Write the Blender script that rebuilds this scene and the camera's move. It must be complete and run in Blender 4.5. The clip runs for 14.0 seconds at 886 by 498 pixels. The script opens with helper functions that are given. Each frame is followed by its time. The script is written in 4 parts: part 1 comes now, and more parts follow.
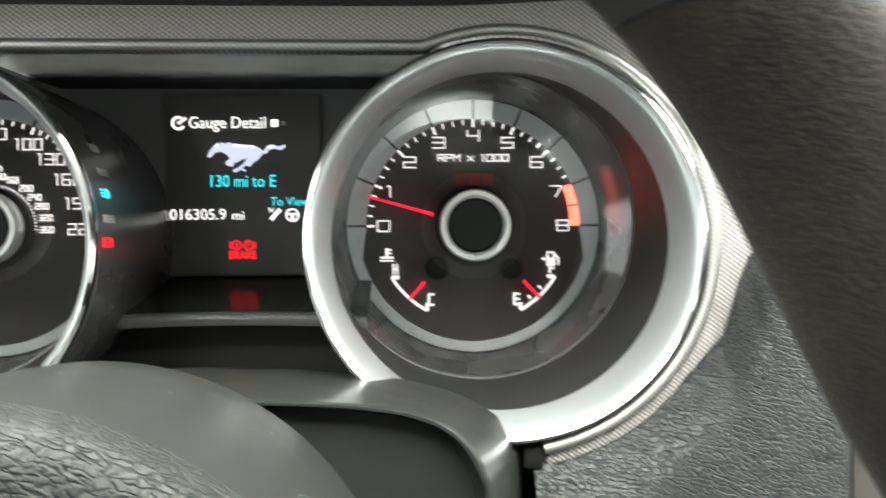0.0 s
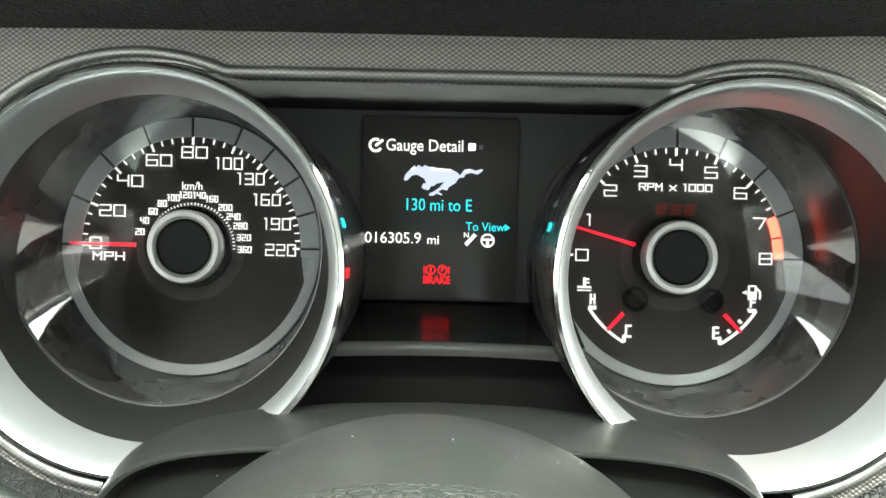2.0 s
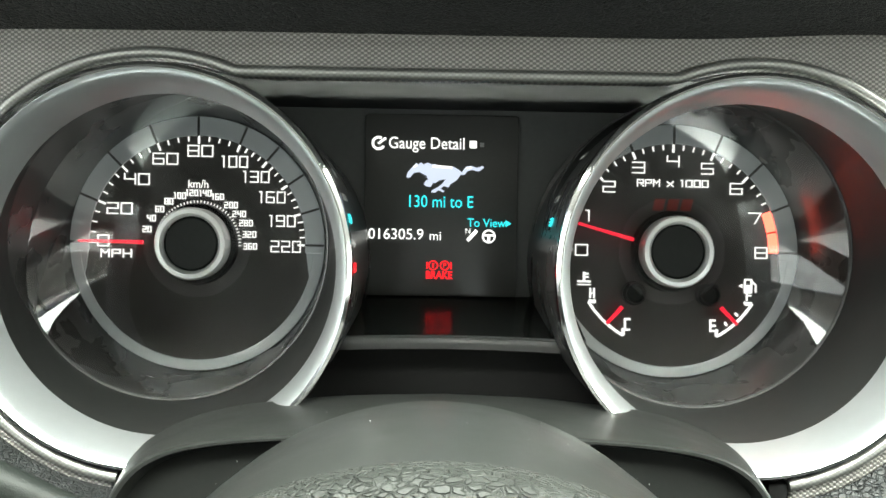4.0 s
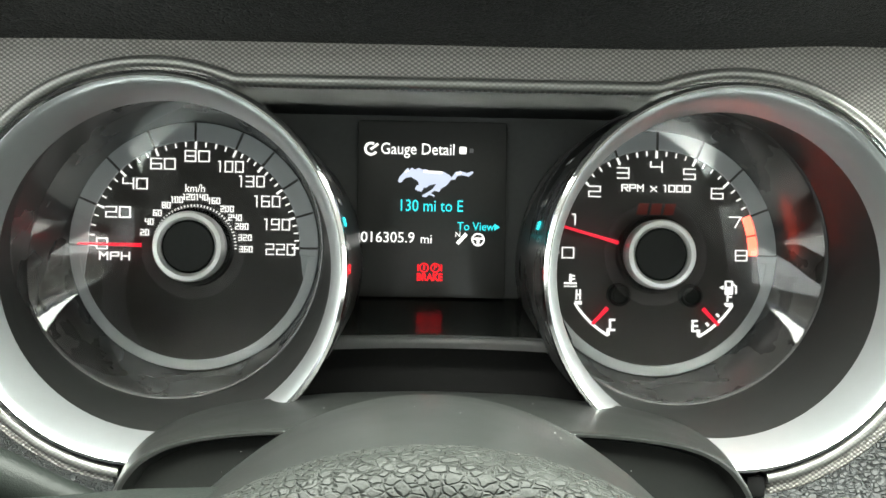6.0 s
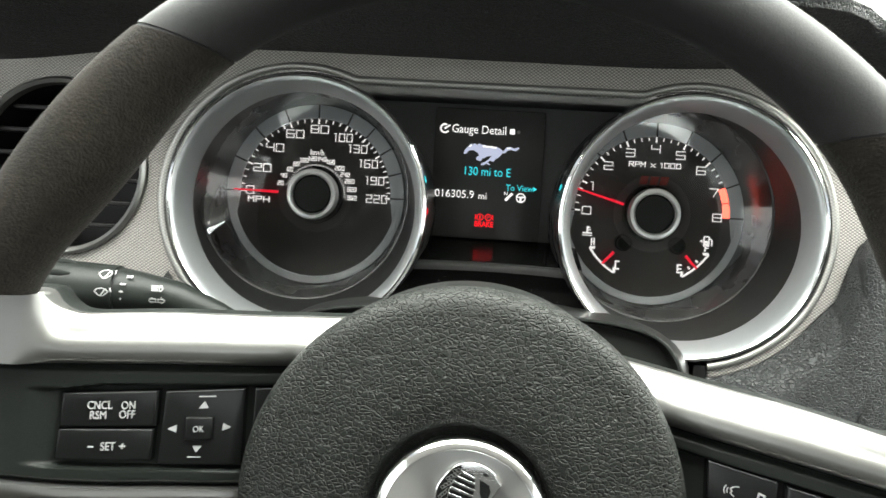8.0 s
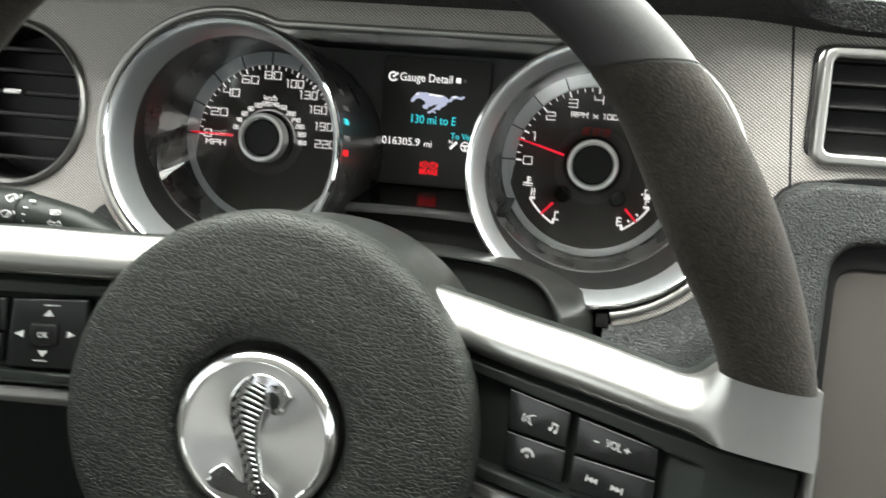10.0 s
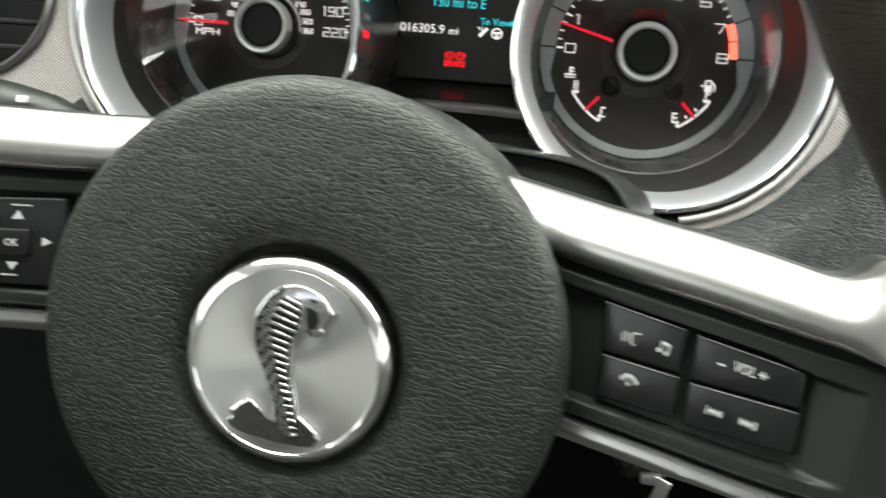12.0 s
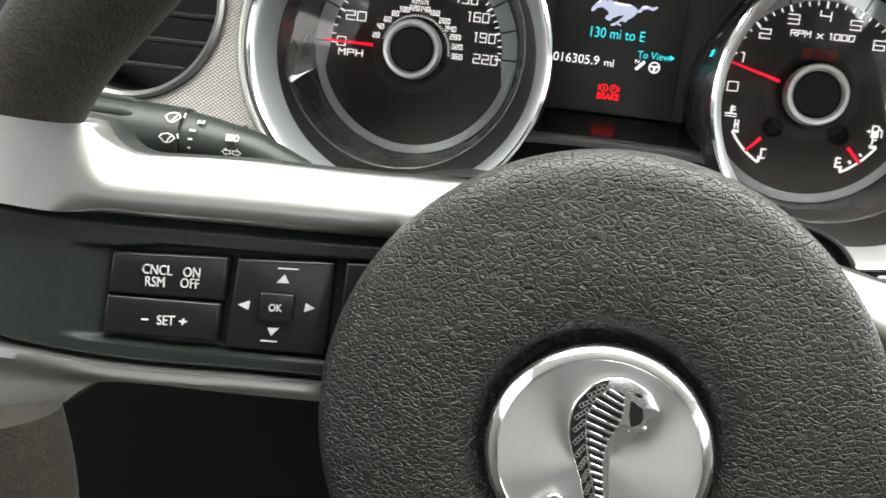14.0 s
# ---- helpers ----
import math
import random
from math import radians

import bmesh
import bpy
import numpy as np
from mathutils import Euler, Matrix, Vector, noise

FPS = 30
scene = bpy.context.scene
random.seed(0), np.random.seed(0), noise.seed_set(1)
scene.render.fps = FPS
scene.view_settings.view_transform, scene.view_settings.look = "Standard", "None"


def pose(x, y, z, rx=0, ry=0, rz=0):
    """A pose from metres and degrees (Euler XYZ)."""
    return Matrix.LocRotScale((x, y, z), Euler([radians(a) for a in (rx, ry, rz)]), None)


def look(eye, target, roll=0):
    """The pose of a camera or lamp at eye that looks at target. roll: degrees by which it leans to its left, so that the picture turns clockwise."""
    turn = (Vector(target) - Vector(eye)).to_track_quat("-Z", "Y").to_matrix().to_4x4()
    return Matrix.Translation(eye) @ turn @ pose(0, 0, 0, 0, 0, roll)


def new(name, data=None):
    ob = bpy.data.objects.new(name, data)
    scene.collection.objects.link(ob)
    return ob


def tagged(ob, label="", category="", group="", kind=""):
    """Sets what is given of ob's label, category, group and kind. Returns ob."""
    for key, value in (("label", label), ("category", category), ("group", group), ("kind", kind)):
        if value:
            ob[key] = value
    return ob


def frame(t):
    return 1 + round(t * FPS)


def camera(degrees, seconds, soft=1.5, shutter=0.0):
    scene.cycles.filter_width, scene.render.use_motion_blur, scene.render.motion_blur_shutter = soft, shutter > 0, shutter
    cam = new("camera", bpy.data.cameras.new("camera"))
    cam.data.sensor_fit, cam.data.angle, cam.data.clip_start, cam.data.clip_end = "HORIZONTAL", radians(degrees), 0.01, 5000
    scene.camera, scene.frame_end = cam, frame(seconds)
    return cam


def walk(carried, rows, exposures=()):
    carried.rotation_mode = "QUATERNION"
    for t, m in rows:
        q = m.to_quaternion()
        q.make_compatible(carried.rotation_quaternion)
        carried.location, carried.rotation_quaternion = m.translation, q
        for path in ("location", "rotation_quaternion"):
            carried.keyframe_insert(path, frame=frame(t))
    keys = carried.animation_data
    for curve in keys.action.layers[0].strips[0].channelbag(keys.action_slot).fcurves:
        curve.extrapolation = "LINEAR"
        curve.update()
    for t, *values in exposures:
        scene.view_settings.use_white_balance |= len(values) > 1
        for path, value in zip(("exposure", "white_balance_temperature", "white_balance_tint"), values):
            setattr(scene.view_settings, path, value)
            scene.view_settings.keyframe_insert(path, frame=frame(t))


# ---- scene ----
cam = camera(53.0, 14.0, shutter=0.5)
# The dashboard's own frame: x right, y ahead, z up, square to the dials, whose plane leans back.
G = pose(0, 0, 0.95, -18, 0, 0)
S = 0.094  # one tenth of the unit in which the dashboard is drawn, in metres
PATH = [
    (0, (0.0754, -0.3985, 0.0152), (0.0879, -0.0987, 0.0126), -0.32),
    (0.5, (0.0501, -0.3859, 0.0199), (0.0533, -0.0859, 0.0201), 0.52),
    (1, (0.0281, -0.3823, 0.0150), (0.0320, -0.0823, 0.0131), 0.98),
    (1.5, (0.0174, -0.3899, 0.0280), (0.0155, -0.0899, 0.0259), 1.15),
    (2, (0.0040, -0.3900, 0.0282), (0.0044, -0.0901, 0.0245), 1.23),
    (2.5, (0.0044, -0.3899, 0.0283), (0.0053, -0.0899, 0.0237), 1.17),
    (3, (0.0014, -0.3947, 0.0287), (0.0021, -0.0948, 0.0236), 1.11),
    (5.5, (-0.0011, -0.3997, 0.0238), (0.0061, -0.0997, 0.0220), 0.86),
    (6, (-0.0020, -0.4089, 0.0257), (0.0052, -0.1089, 0.0236), 0.97),
    (6.5, (-0.0038, -0.4271, 0.0275), (0.0036, -0.1271, 0.0244), 1.02),
    (7, (-0.0047, -0.4680, 0.0132), (-0.0009, -0.1680, 0.0118), 1.19),
    (7.2, (-0.0101, -0.4913, 0.0083), (-0.0070, -0.1913, 0.0062), 1.65),
    (9.3, (0.0685, -0.5940, 0.0426), (0.0241, -0.2985, 0.0156), 4.91),
    (9.5, (0.0796, -0.5823, 0.0269), (0.0351, -0.2868, 0.0007), 4.95),
    (10, (0.1079, -0.5605, 0.0072), (0.0599, -0.2654, -0.0170), 5.00),
    (10.5, (0.1340, -0.5270, -0.0175), (0.0818, -0.2325, -0.0408), 5.15),
    (11, (0.1341, -0.5075, -0.0257), (0.0810, -0.2134, -0.0522), 4.86),
    (11.5, (0.1165, -0.5018, -0.0263), (0.0735, -0.2074, -0.0645), 4.69),
    (12, (0.0722, -0.5000, -0.0152), (0.0325, -0.2064, -0.0623), 4.61),
    (12.5, (0.0239, -0.4944, -0.0118), (-0.0129, -0.2003, -0.0579), 5.19),
    (13, (-0.0058, -0.4964, -0.0027), (-0.0362, -0.2016, -0.0492), 6.17),
    (13.5, (-0.0184, -0.4929, -0.0015), (-0.0465, -0.1980, -0.0490), 6.76),
    (14, (-0.0179, -0.4939, -0.0018), (-0.0533, -0.2002, -0.0517), 6.77),
]
EXPOSURES = [(0, 1.0, 6500, 9), (1, 1.1, 6500, 8), (2, 1.1, 6500, 2), (6.5, 1.08, 6500, 4), (7.2, 0.80, 6500, 6), (9.3, 0.41, 6500, 9), (10.5, 0.48, 6500, 9), (11.5, 0.38, 6500, 9), (12.5, 0.63, 6500, 11), (14, 0.70, 6500, 11)]
walk(cam, [(t, G @ look(eye, target, roll)) for t, eye, target, roll in PATH], EXPOSURES)

# ---- light ----
world = bpy.data.worlds.new("sky")
scene.world = world
world.use_nodes = True
wn = world.node_tree
sky = wn.nodes.new("ShaderNodeTexSky")
sky.sky_type, sky.sun_disc = "NISHITA", False
sky.sun_elevation, sky.sun_rotation = radians(55), radians(200)
pale = wn.nodes.new("ShaderNodeHueSaturation")
pale.inputs["Saturation"].default_value = 0.25
wn.links.new(sky.outputs[0], pale.inputs["Color"])
wn.links.new(pale.outputs[0], wn.nodes["Background"].inputs["Color"])
wn.nodes["Background"].inputs["Strength"].default_value = 0.15
sun_data = bpy.data.lights.new("sun", "SUN")
sun_data.energy, sun_data.angle, sun_data.color = 2.2, radians(25), (1, 0.97, 0.93)
new("sun", sun_data).matrix_world = look((-3, -4, 8), (0, 0, 1))


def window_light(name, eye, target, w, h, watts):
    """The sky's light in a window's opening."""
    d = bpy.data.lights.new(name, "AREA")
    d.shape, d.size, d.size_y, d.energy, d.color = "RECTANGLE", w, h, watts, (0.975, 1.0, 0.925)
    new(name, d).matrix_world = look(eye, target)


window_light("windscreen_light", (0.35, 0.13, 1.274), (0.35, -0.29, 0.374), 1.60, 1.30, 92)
window_light("driver_door_light", (-0.67, -0.84, 1.27), (0.1, -0.80, 1.20), 1.15, 0.44, 2.2)
window_light("passenger_window_light", (1.34, -1.10, 1.28), (0.2, -1.05, 1.21), 1.50, 0.44, 3.6)
window_light("rear_window_light", (0.35, -2.1, 1.33), (0.2, -0.2, 0.95), 1.1, 0.36, 0.7)


# ---- materials ----
def mat(name, color, rough=0.5, metal=0.0, vary=0.15, grain=300.0, bump=0.0, bump_scale=900.0, sheen=0.0, kind="noise", rough_vary=0.03, spec=0.5):
    """A surface with colour and gloss varied at two scales and a fine relief."""
    m = bpy.data.materials.new(name)
    m.use_nodes = True
    nt = m.node_tree
    b = nt.nodes["Principled BSDF"]
    tc = nt.nodes.new("ShaderNodeTexCoord")
    big, small = nt.nodes.new("ShaderNodeTexNoise"), nt.nodes.new("ShaderNodeTexNoise")
    big.inputs["Scale"].default_value, small.inputs["Scale"].default_value = grain / 12, grain
    for n in (big, small):
        n.inputs["Detail"].default_value = 4
        nt.links.new(tc.outputs["Object"], n.inputs["Vector"])
    add = nt.nodes.new("ShaderNodeMath")
    add.operation = "ADD"
    nt.links.new(big.outputs["Fac"], add.inputs[0])
    nt.links.new(small.outputs["Fac"], add.inputs[1])
    span = nt.nodes.new("ShaderNodeMapRange")
    span.inputs["From Min"].default_value, span.inputs["From Max"].default_value = 0.6, 1.4
    span.inputs["To Min"].default_value, span.inputs["To Max"].default_value = 1 - vary, 1 + vary
    nt.links.new(add.outputs[0], span.inputs["Value"])
    tint = nt.nodes.new("ShaderNodeVectorMath")
    tint.operation = "SCALE"
    tint.inputs[0].default_value = color
    nt.links.new(span.outputs[0], tint.inputs["Scale"])
    nt.links.new(tint.outputs[0], b.inputs["Base Color"])
    gloss = nt.nodes.new("ShaderNodeMapRange")
    gloss.inputs["From Min"].default_value, gloss.inputs["From Max"].default_value = 0.3, 0.7
    gloss.inputs["To Min"].default_value, gloss.inputs["To Max"].default_value = max(rough - rough_vary, 0.02), min(rough + rough_vary, 1)
    nt.links.new(big.outputs["Fac"], gloss.inputs["Value"])
    nt.links.new(gloss.outputs[0], b.inputs["Roughness"])
    b.inputs["Metallic"].default_value = metal
    b.inputs["Specular IOR Level"].default_value = spec
    b.inputs["Sheen Weight"].default_value = sheen
    if bump:
        bp = nt.nodes.new("ShaderNodeBump")
        bp.inputs["Strength"].default_value, bp.inputs["Distance"].default_value = bump, 0.0004
        if kind == "leather":
            # Wrinkled grain: warped cells, flatter than wide, parted by narrow valleys of uneven depth
            squash = nt.nodes.new("ShaderNodeMapping")
            squash.inputs["Scale"].default_value = (1, 1.2, 1.55)
            nt.links.new(tc.outputs["Object"], squash.inputs["Vector"])
            warp = nt.nodes.new("ShaderNodeTexNoise")
            warp.inputs["Scale"].default_value, warp.inputs["Detail"].default_value = bump_scale * 0.75, 2
            nt.links.new(squash.outputs[0], warp.inputs["Vector"])
            mixv = nt.nodes.new("ShaderNodeVectorMath")
            mixv.operation = "MULTIPLY_ADD"
            mixv.inputs[1].default_value = (0.95 / bump_scale,) * 3
            nt.links.new(warp.outputs["Color"], mixv.inputs[0])
            nt.links.new(squash.outputs[0], mixv.inputs[2])
            v = nt.nodes.new("ShaderNodeTexVoronoi")
            v.feature = "DISTANCE_TO_EDGE"
            v.inputs["Scale"].default_value = bump_scale
            nt.links.new(mixv.outputs[0], v.inputs["Vector"])
            valley = nt.nodes.new("ShaderNodeMapRange")
            valley.interpolation_type = "SMOOTHSTEP"
            valley.inputs["From Min"].default_value, valley.inputs["From Max"].default_value = 0.0, 0.17
            valley.inputs["To Min"].default_value, valley.inputs["To Max"].default_value = -1, 0
            nt.links.new(v.outputs["Distance"], valley.inputs["Value"])
            fade = nt.nodes.new("ShaderNodeTexNoise")
            fade.inputs["Scale"].default_value = bump_scale * 0.6
            nt.links.new(tc.outputs["Object"], fade.inputs["Vector"])
            deep = nt.nodes.new("ShaderNodeMapRange")
            deep.inputs["From Min"].default_value, deep.inputs["From Max"].default_value = 0.28, 0.58
            nt.links.new(fade.outputs["Fac"], deep.inputs["Value"])
            cut = nt.nodes.new("ShaderNodeMath")
            cut.operation = "MULTIPLY"
            nt.links.new(valley.outputs[0], cut.inputs[0])
            nt.links.new(deep.outputs[0], cut.inputs[1])
            fine = nt.nodes.new("ShaderNodeTexNoise")
            fine.inputs["Scale"].default_value, fine.inputs["Detail"].default_value = bump_scale * 2.2, 2
            nt.links.new(tc.outputs["Object"], fine.inputs["Vector"])
            both = nt.nodes.new("ShaderNodeMath")
            both.operation = "MULTIPLY_ADD"
            both.inputs[1].default_value = 0.30
            nt.links.new(fine.outputs["Fac"], both.inputs[0])
            nt.links.new(cut.outputs[0], both.inputs[2])
            nt.links.new(both.outputs[0], bp.inputs["Height"])
            bp.inputs["Distance"].default_value = 0.0008
        elif kind == "weave":
            # Small staggered knots: the product of two waves, its troughs cut off
            parts = nt.nodes.new("ShaderNodeSeparateXYZ")
            nt.links.new(tc.outputs["Object"], parts.inputs[0])
            waves = []
            for axis, size in (("X", 0.00115), ("Z", 0.00082)):
                wave = nt.nodes.new("ShaderNodeMath")
                wave.operation = "MULTIPLY"
                wave.inputs[1].default_value = math.pi / size
                nt.links.new(parts.outputs[axis], wave.inputs[0])
                sine = nt.nodes.new("ShaderNodeMath")
                sine.operation = "SINE"
                nt.links.new(wave.outputs[0], sine.inputs[0])
                waves.append(sine)
            knot = nt.nodes.new("ShaderNodeMath")
            knot.operation = "MULTIPLY"
            nt.links.new(waves[0].outputs[0], knot.inputs[0])
            nt.links.new(waves[1].outputs[0], knot.inputs[1])
            br = nt.nodes.new("ShaderNodeMapRange")
            br.inputs["From Min"].default_value, br.inputs["From Max"].default_value = -0.25, 0.5
            nt.links.new(knot.outputs[0], br.inputs["Value"])
            nt.links.new(br.outputs[0], bp.inputs["Height"])
            bp.inputs["Distance"].default_value = 0.0002
            dark = nt.nodes.new("ShaderNodeMixRGB")
            dark.blend_type = "MULTIPLY"
            dark.inputs["Fac"].default_value = 0.62
            nt.links.new(tint.outputs[0], dark.inputs["Color1"])
            nt.links.new(br.outputs[0], dark.inputs["Color2"])
            nt.links.new(dark.outputs[0], b.inputs["Base Color"])
        else:
            n2 = nt.nodes.new("ShaderNodeTexNoise")
            n2.inputs["Scale"].default_value, n2.inputs["Detail"].default_value = bump_scale, 3
            nt.links.new(tc.outputs["Object"], n2.inputs["Vector"])
            nt.links.new(n2.outputs["Fac"], bp.inputs["Height"])
        nt.links.new(bp.outputs[0], b.inputs["Normal"])
    return m


def glow(name, color, strength):
    m = bpy.data.materials.new(name)
    m.use_nodes = True
    b = m.node_tree.nodes["Principled BSDF"]
    b.inputs["Base Color"].default_value = (*[0.5 * c for c in color], 1)
    b.inputs["Emission Color"].default_value = (*color, 1)
    b.inputs["Emission Strength"].default_value = strength
    return m


def glass(name, rough=0.0):
    m = bpy.data.materials.new(name)
    m.use_nodes = True
    b = m.node_tree.nodes["Principled BSDF"]
    b.inputs["Transmission Weight"].default_value, b.inputs["Roughness"].default_value, b.inputs["IOR"].default_value = 1, rough, 1.40
    return m


PAD = mat("grained_black_vinyl", (0.0105, 0.0120, 0.0103), 0.50, 0, 0.15, 500, 0.90, 450, kind="leather", spec=0.26)
DASH = mat("grained_dash_vinyl", (0.020, 0.0215, 0.022), 0.46, 0, 0.2, 500, 1.0, 440, kind="leather", spec=0.31)
SUEDE = mat("black_suede", (0.0112, 0.0094, 0.0074), 0.95, 0, 0.6, 420, 1.0, 1100, sheen=0.02, spec=0.17)
LEATHER = mat("smooth_black_leather", (0.017, 0.0172, 0.0175), 0.58, 0, 0.15, 500, 0.25, 1500, spec=0.20)
SATIN = mat("satin_silver_paint", (0.375, 0.375, 0.362), 0.33, 0.95, 0.03, 200, rough_vary=0.04)
BEZEL = mat("silver_bezel_paint", (0.58, 0.605, 0.62), 0.31, 0.76, 0.03, 200, rough_vary=0.04)
CHROME = mat("bright_chrome", (0.80, 0.80, 0.80), 0.10, 1.0, 0.02, 200, rough_vary=0.04)
WEAVE = mat("woven_silver_panel", (0.36, 0.345, 0.325), 0.42, 0.42, 0.06, 300, 0.9, kind="weave")
BEAD = mat("silver_bead", (0.44, 0.44, 0.42), 0.42, 0.9, 0.05, 300, 0.15, kind="weave")
for node in BEAD.node_tree.nodes:
    if node.type == "MIX_RGB":
        node.inputs["Fac"].default_value = 0.25
# Lifted to grey: glare over the recess is put into its colour.
RECESS = mat("veiled_recess_black", (0.100, 0.104, 0.100), 0.32, 0, 0.1, 400)
PLASTIC = mat("matt_black_plastic", (0.0105, 0.0125, 0.0112), 0.42, 0, 0.2, 700, 0.25, 2200, spec=0.24)
GLOSS = mat("gloss_black_plastic", (0.007, 0.0075, 0.0075), 0.20, 0, 0.1, 300, spec=0.35)
FUNNEL = mat("black_funnel_plastic", (0.016, 0.0165, 0.016), 0.42, 0, 0.10, 600, spec=0.35)
# Grey for a black dial: veiling glare is mixed into the colour.
DIAL = mat("veiled_dial_black", (0.082, 0.079, 0.074), 0.55, 0, 0.06, 500)
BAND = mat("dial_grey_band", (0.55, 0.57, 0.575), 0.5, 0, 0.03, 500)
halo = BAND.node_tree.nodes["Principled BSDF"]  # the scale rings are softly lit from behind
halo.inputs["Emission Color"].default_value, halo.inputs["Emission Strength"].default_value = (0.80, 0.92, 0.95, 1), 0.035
# The same veil of glare lightens this base colour.
SCREEN = mat("veiled_screen_black", (0.080, 0.081, 0.077), 0.22, 0, 0.05, 500)
GREY_SCREEN = mat("radio_screen", (0.048, 0.044, 0.040), 0.40, 0, 0.03, 60, spec=0.25)
LEGEND = mat("white_legend_paint", (0.38, 0.38, 0.38), 0.5, 0, 0.05, 900)
DARK = mat("dark_carpet", (0.012, 0.012, 0.013), 0.9, 0, 0.3, 900, 0.5, 2500)
# Roof lining is unseen; kept pale so that the trim has brightness to reflect.
LINING = mat("pale_grey_headlining", (0.45, 0.44, 0.425), 0.9, 0, 0.1, 900, 0.3, 2500)
WHITE_GLOW = glow("white_numeral_glow", (1, 0.97, 0.95), 0.75)
RED_GLOW = glow("red_needle_glow", (1, 0.015, 0.045), 0.65)
RED_LAMP = glow("red_warning_glow", (1, 0.01, 0.02), 0.8)
AMBER = glow("redline_glow", (1, 0.10, 0.06), 3.2)
CYAN = glow("cyan_text_glow", (0.05, 0.72, 0.80), 0.75)
PALE = glow("pale_blue_symbol_glow", (0.45, 0.48, 0.62), 0.8)
RED_MARK = mat("dull_red_mark", (0.50, 0.05, 0.03), 0.5, 0, 0.05, 600)
SPUN = mat("spun_silver", (0.37, 0.37, 0.363), 0.46, 1.0, 0.03, 200, rough_vary=0.04)
ring = SPUN.node_tree.nodes.new("ShaderNodeTangent")
ring.direction_type, ring.axis = "RADIAL", "Y"
SPUN.node_tree.links.new(ring.outputs[0], SPUN.node_tree.nodes["Principled BSDF"].inputs["Tangent"])
SPUN.node_tree.nodes["Principled BSDF"].inputs["Anisotropic"].default_value = 0.9
# Near-black, almost without gloss: the footwell's shade is put into this colour.
KNEE = mat("shaded_black_knee_panel", (0.0025, 0.003, 0.0028), 0.85, 0, 0.3, 500, spec=0.05)
BLACK = mat("deep_black_plastic", (0.006, 0.006, 0.006), 0.45, 0, 0.2, 500, spec=0.2)
HUB = mat("bright_silver_ring", (0.90, 0.90, 0.89), 0.30, 0.60, 0.03, 300)
SHELF = mat("semi_gloss_black", (0.022, 0.024, 0.023), 0.17, 0, 0.1, 400, 0.05, 2500, spec=0.8)
WALL = mat("glossy_black_wall", (0.045, 0.045, 0.044), 0.28, 0, 0.1, 400, spec=0.7)
SHROUD = mat("satin_black_shroud", (0.016, 0.0168, 0.016), 0.33, 0, 0.12, 700, 0.10, 2600, spec=0.24)
SILL = mat("grey_sill_plastic", (0.10, 0.10, 0.10), 0.40, 0, 0.1, 500)
LIP = mat("satin_black_lip", (0.06, 0.06, 0.06), 0.24, 0, 0.1, 400)
LENS = glass("clear_lens")


# ---- shapes ----
def thing(name, label, category, at=(0, 0, 0), turn=0.0, group="", kind="", base=None):
    """A top-level Empty at a place of the dashboard's frame; turn: degrees clockwise as the driver sees it."""
    ob = new(name)
    ob.empty_display_size = 0.01
    ob.matrix_world = (G if base is None else base) @ pose(at[0] * S, at[1] * S, at[2] * S, 0, turn, 0)
    return tagged(ob, label, category, group, kind)


def part(name, bm, material, parent, label="", smooth=35, scale=S):
    """Links a bmesh, drawn in the dashboard's unit about its thing's place, as one mesh under a thing or a part."""
    me = bpy.data.meshes.new(name)
    bm.transform(Matrix.Scale(scale, 4))
    bm.normal_update()
    bm.to_mesh(me)
    bm.free()
    me.materials.append(material)
    if smooth:
        me.polygons.foreach_set("use_smooth", [True] * len(me.polygons))
        me.set_sharp_from_angle(angle=radians(smooth))
    ob = new(name, me)
    ob.parent = parent
    return tagged(ob, label)


def flat_curve(outlines, depth, bevel, res=2):
    cu = bpy.data.curves.new("outline", "CURVE")
    cu.dimensions, cu.fill_mode, cu.extrude, cu.bevel_depth, cu.bevel_resolution, cu.offset = "2D", "BOTH", max(depth / 2 - bevel, 0), bevel, res, -bevel
    for line in outlines:
        sp = cu.splines.new("POLY")
        sp.points.add(len(line) - 1)
        for p, (x, z) in zip(sp.points, line):
            p.co = (x, z, 0, 1)
        sp.use_cyclic_u = True
    ob = bpy.data.objects.new("outline", cu)
    me = bpy.data.meshes.new_from_object(ob)
    bm = bmesh.new()
    bm.from_mesh(me)
    bpy.data.objects.remove(ob)
    bpy.data.curves.remove(cu)
    bpy.data.meshes.remove(me)
    bmesh.ops.remove_doubles(bm, verts=bm.verts, dist=1e-5)
    return bm


def plate(outlines, front, back, bevel=0.01, res=2):
    """A flat piece with its outline (and holes) in x and z, its face at y = front, towards the driver."""
    bm = flat_curve(outlines, back - front, bevel, res)
    bm.transform(Matrix(((1, 0, 0, 0), (0, 0, -1, (front + back) / 2), (0, 1, 0, 0), (0, 0, 0, 1))))
    return bm


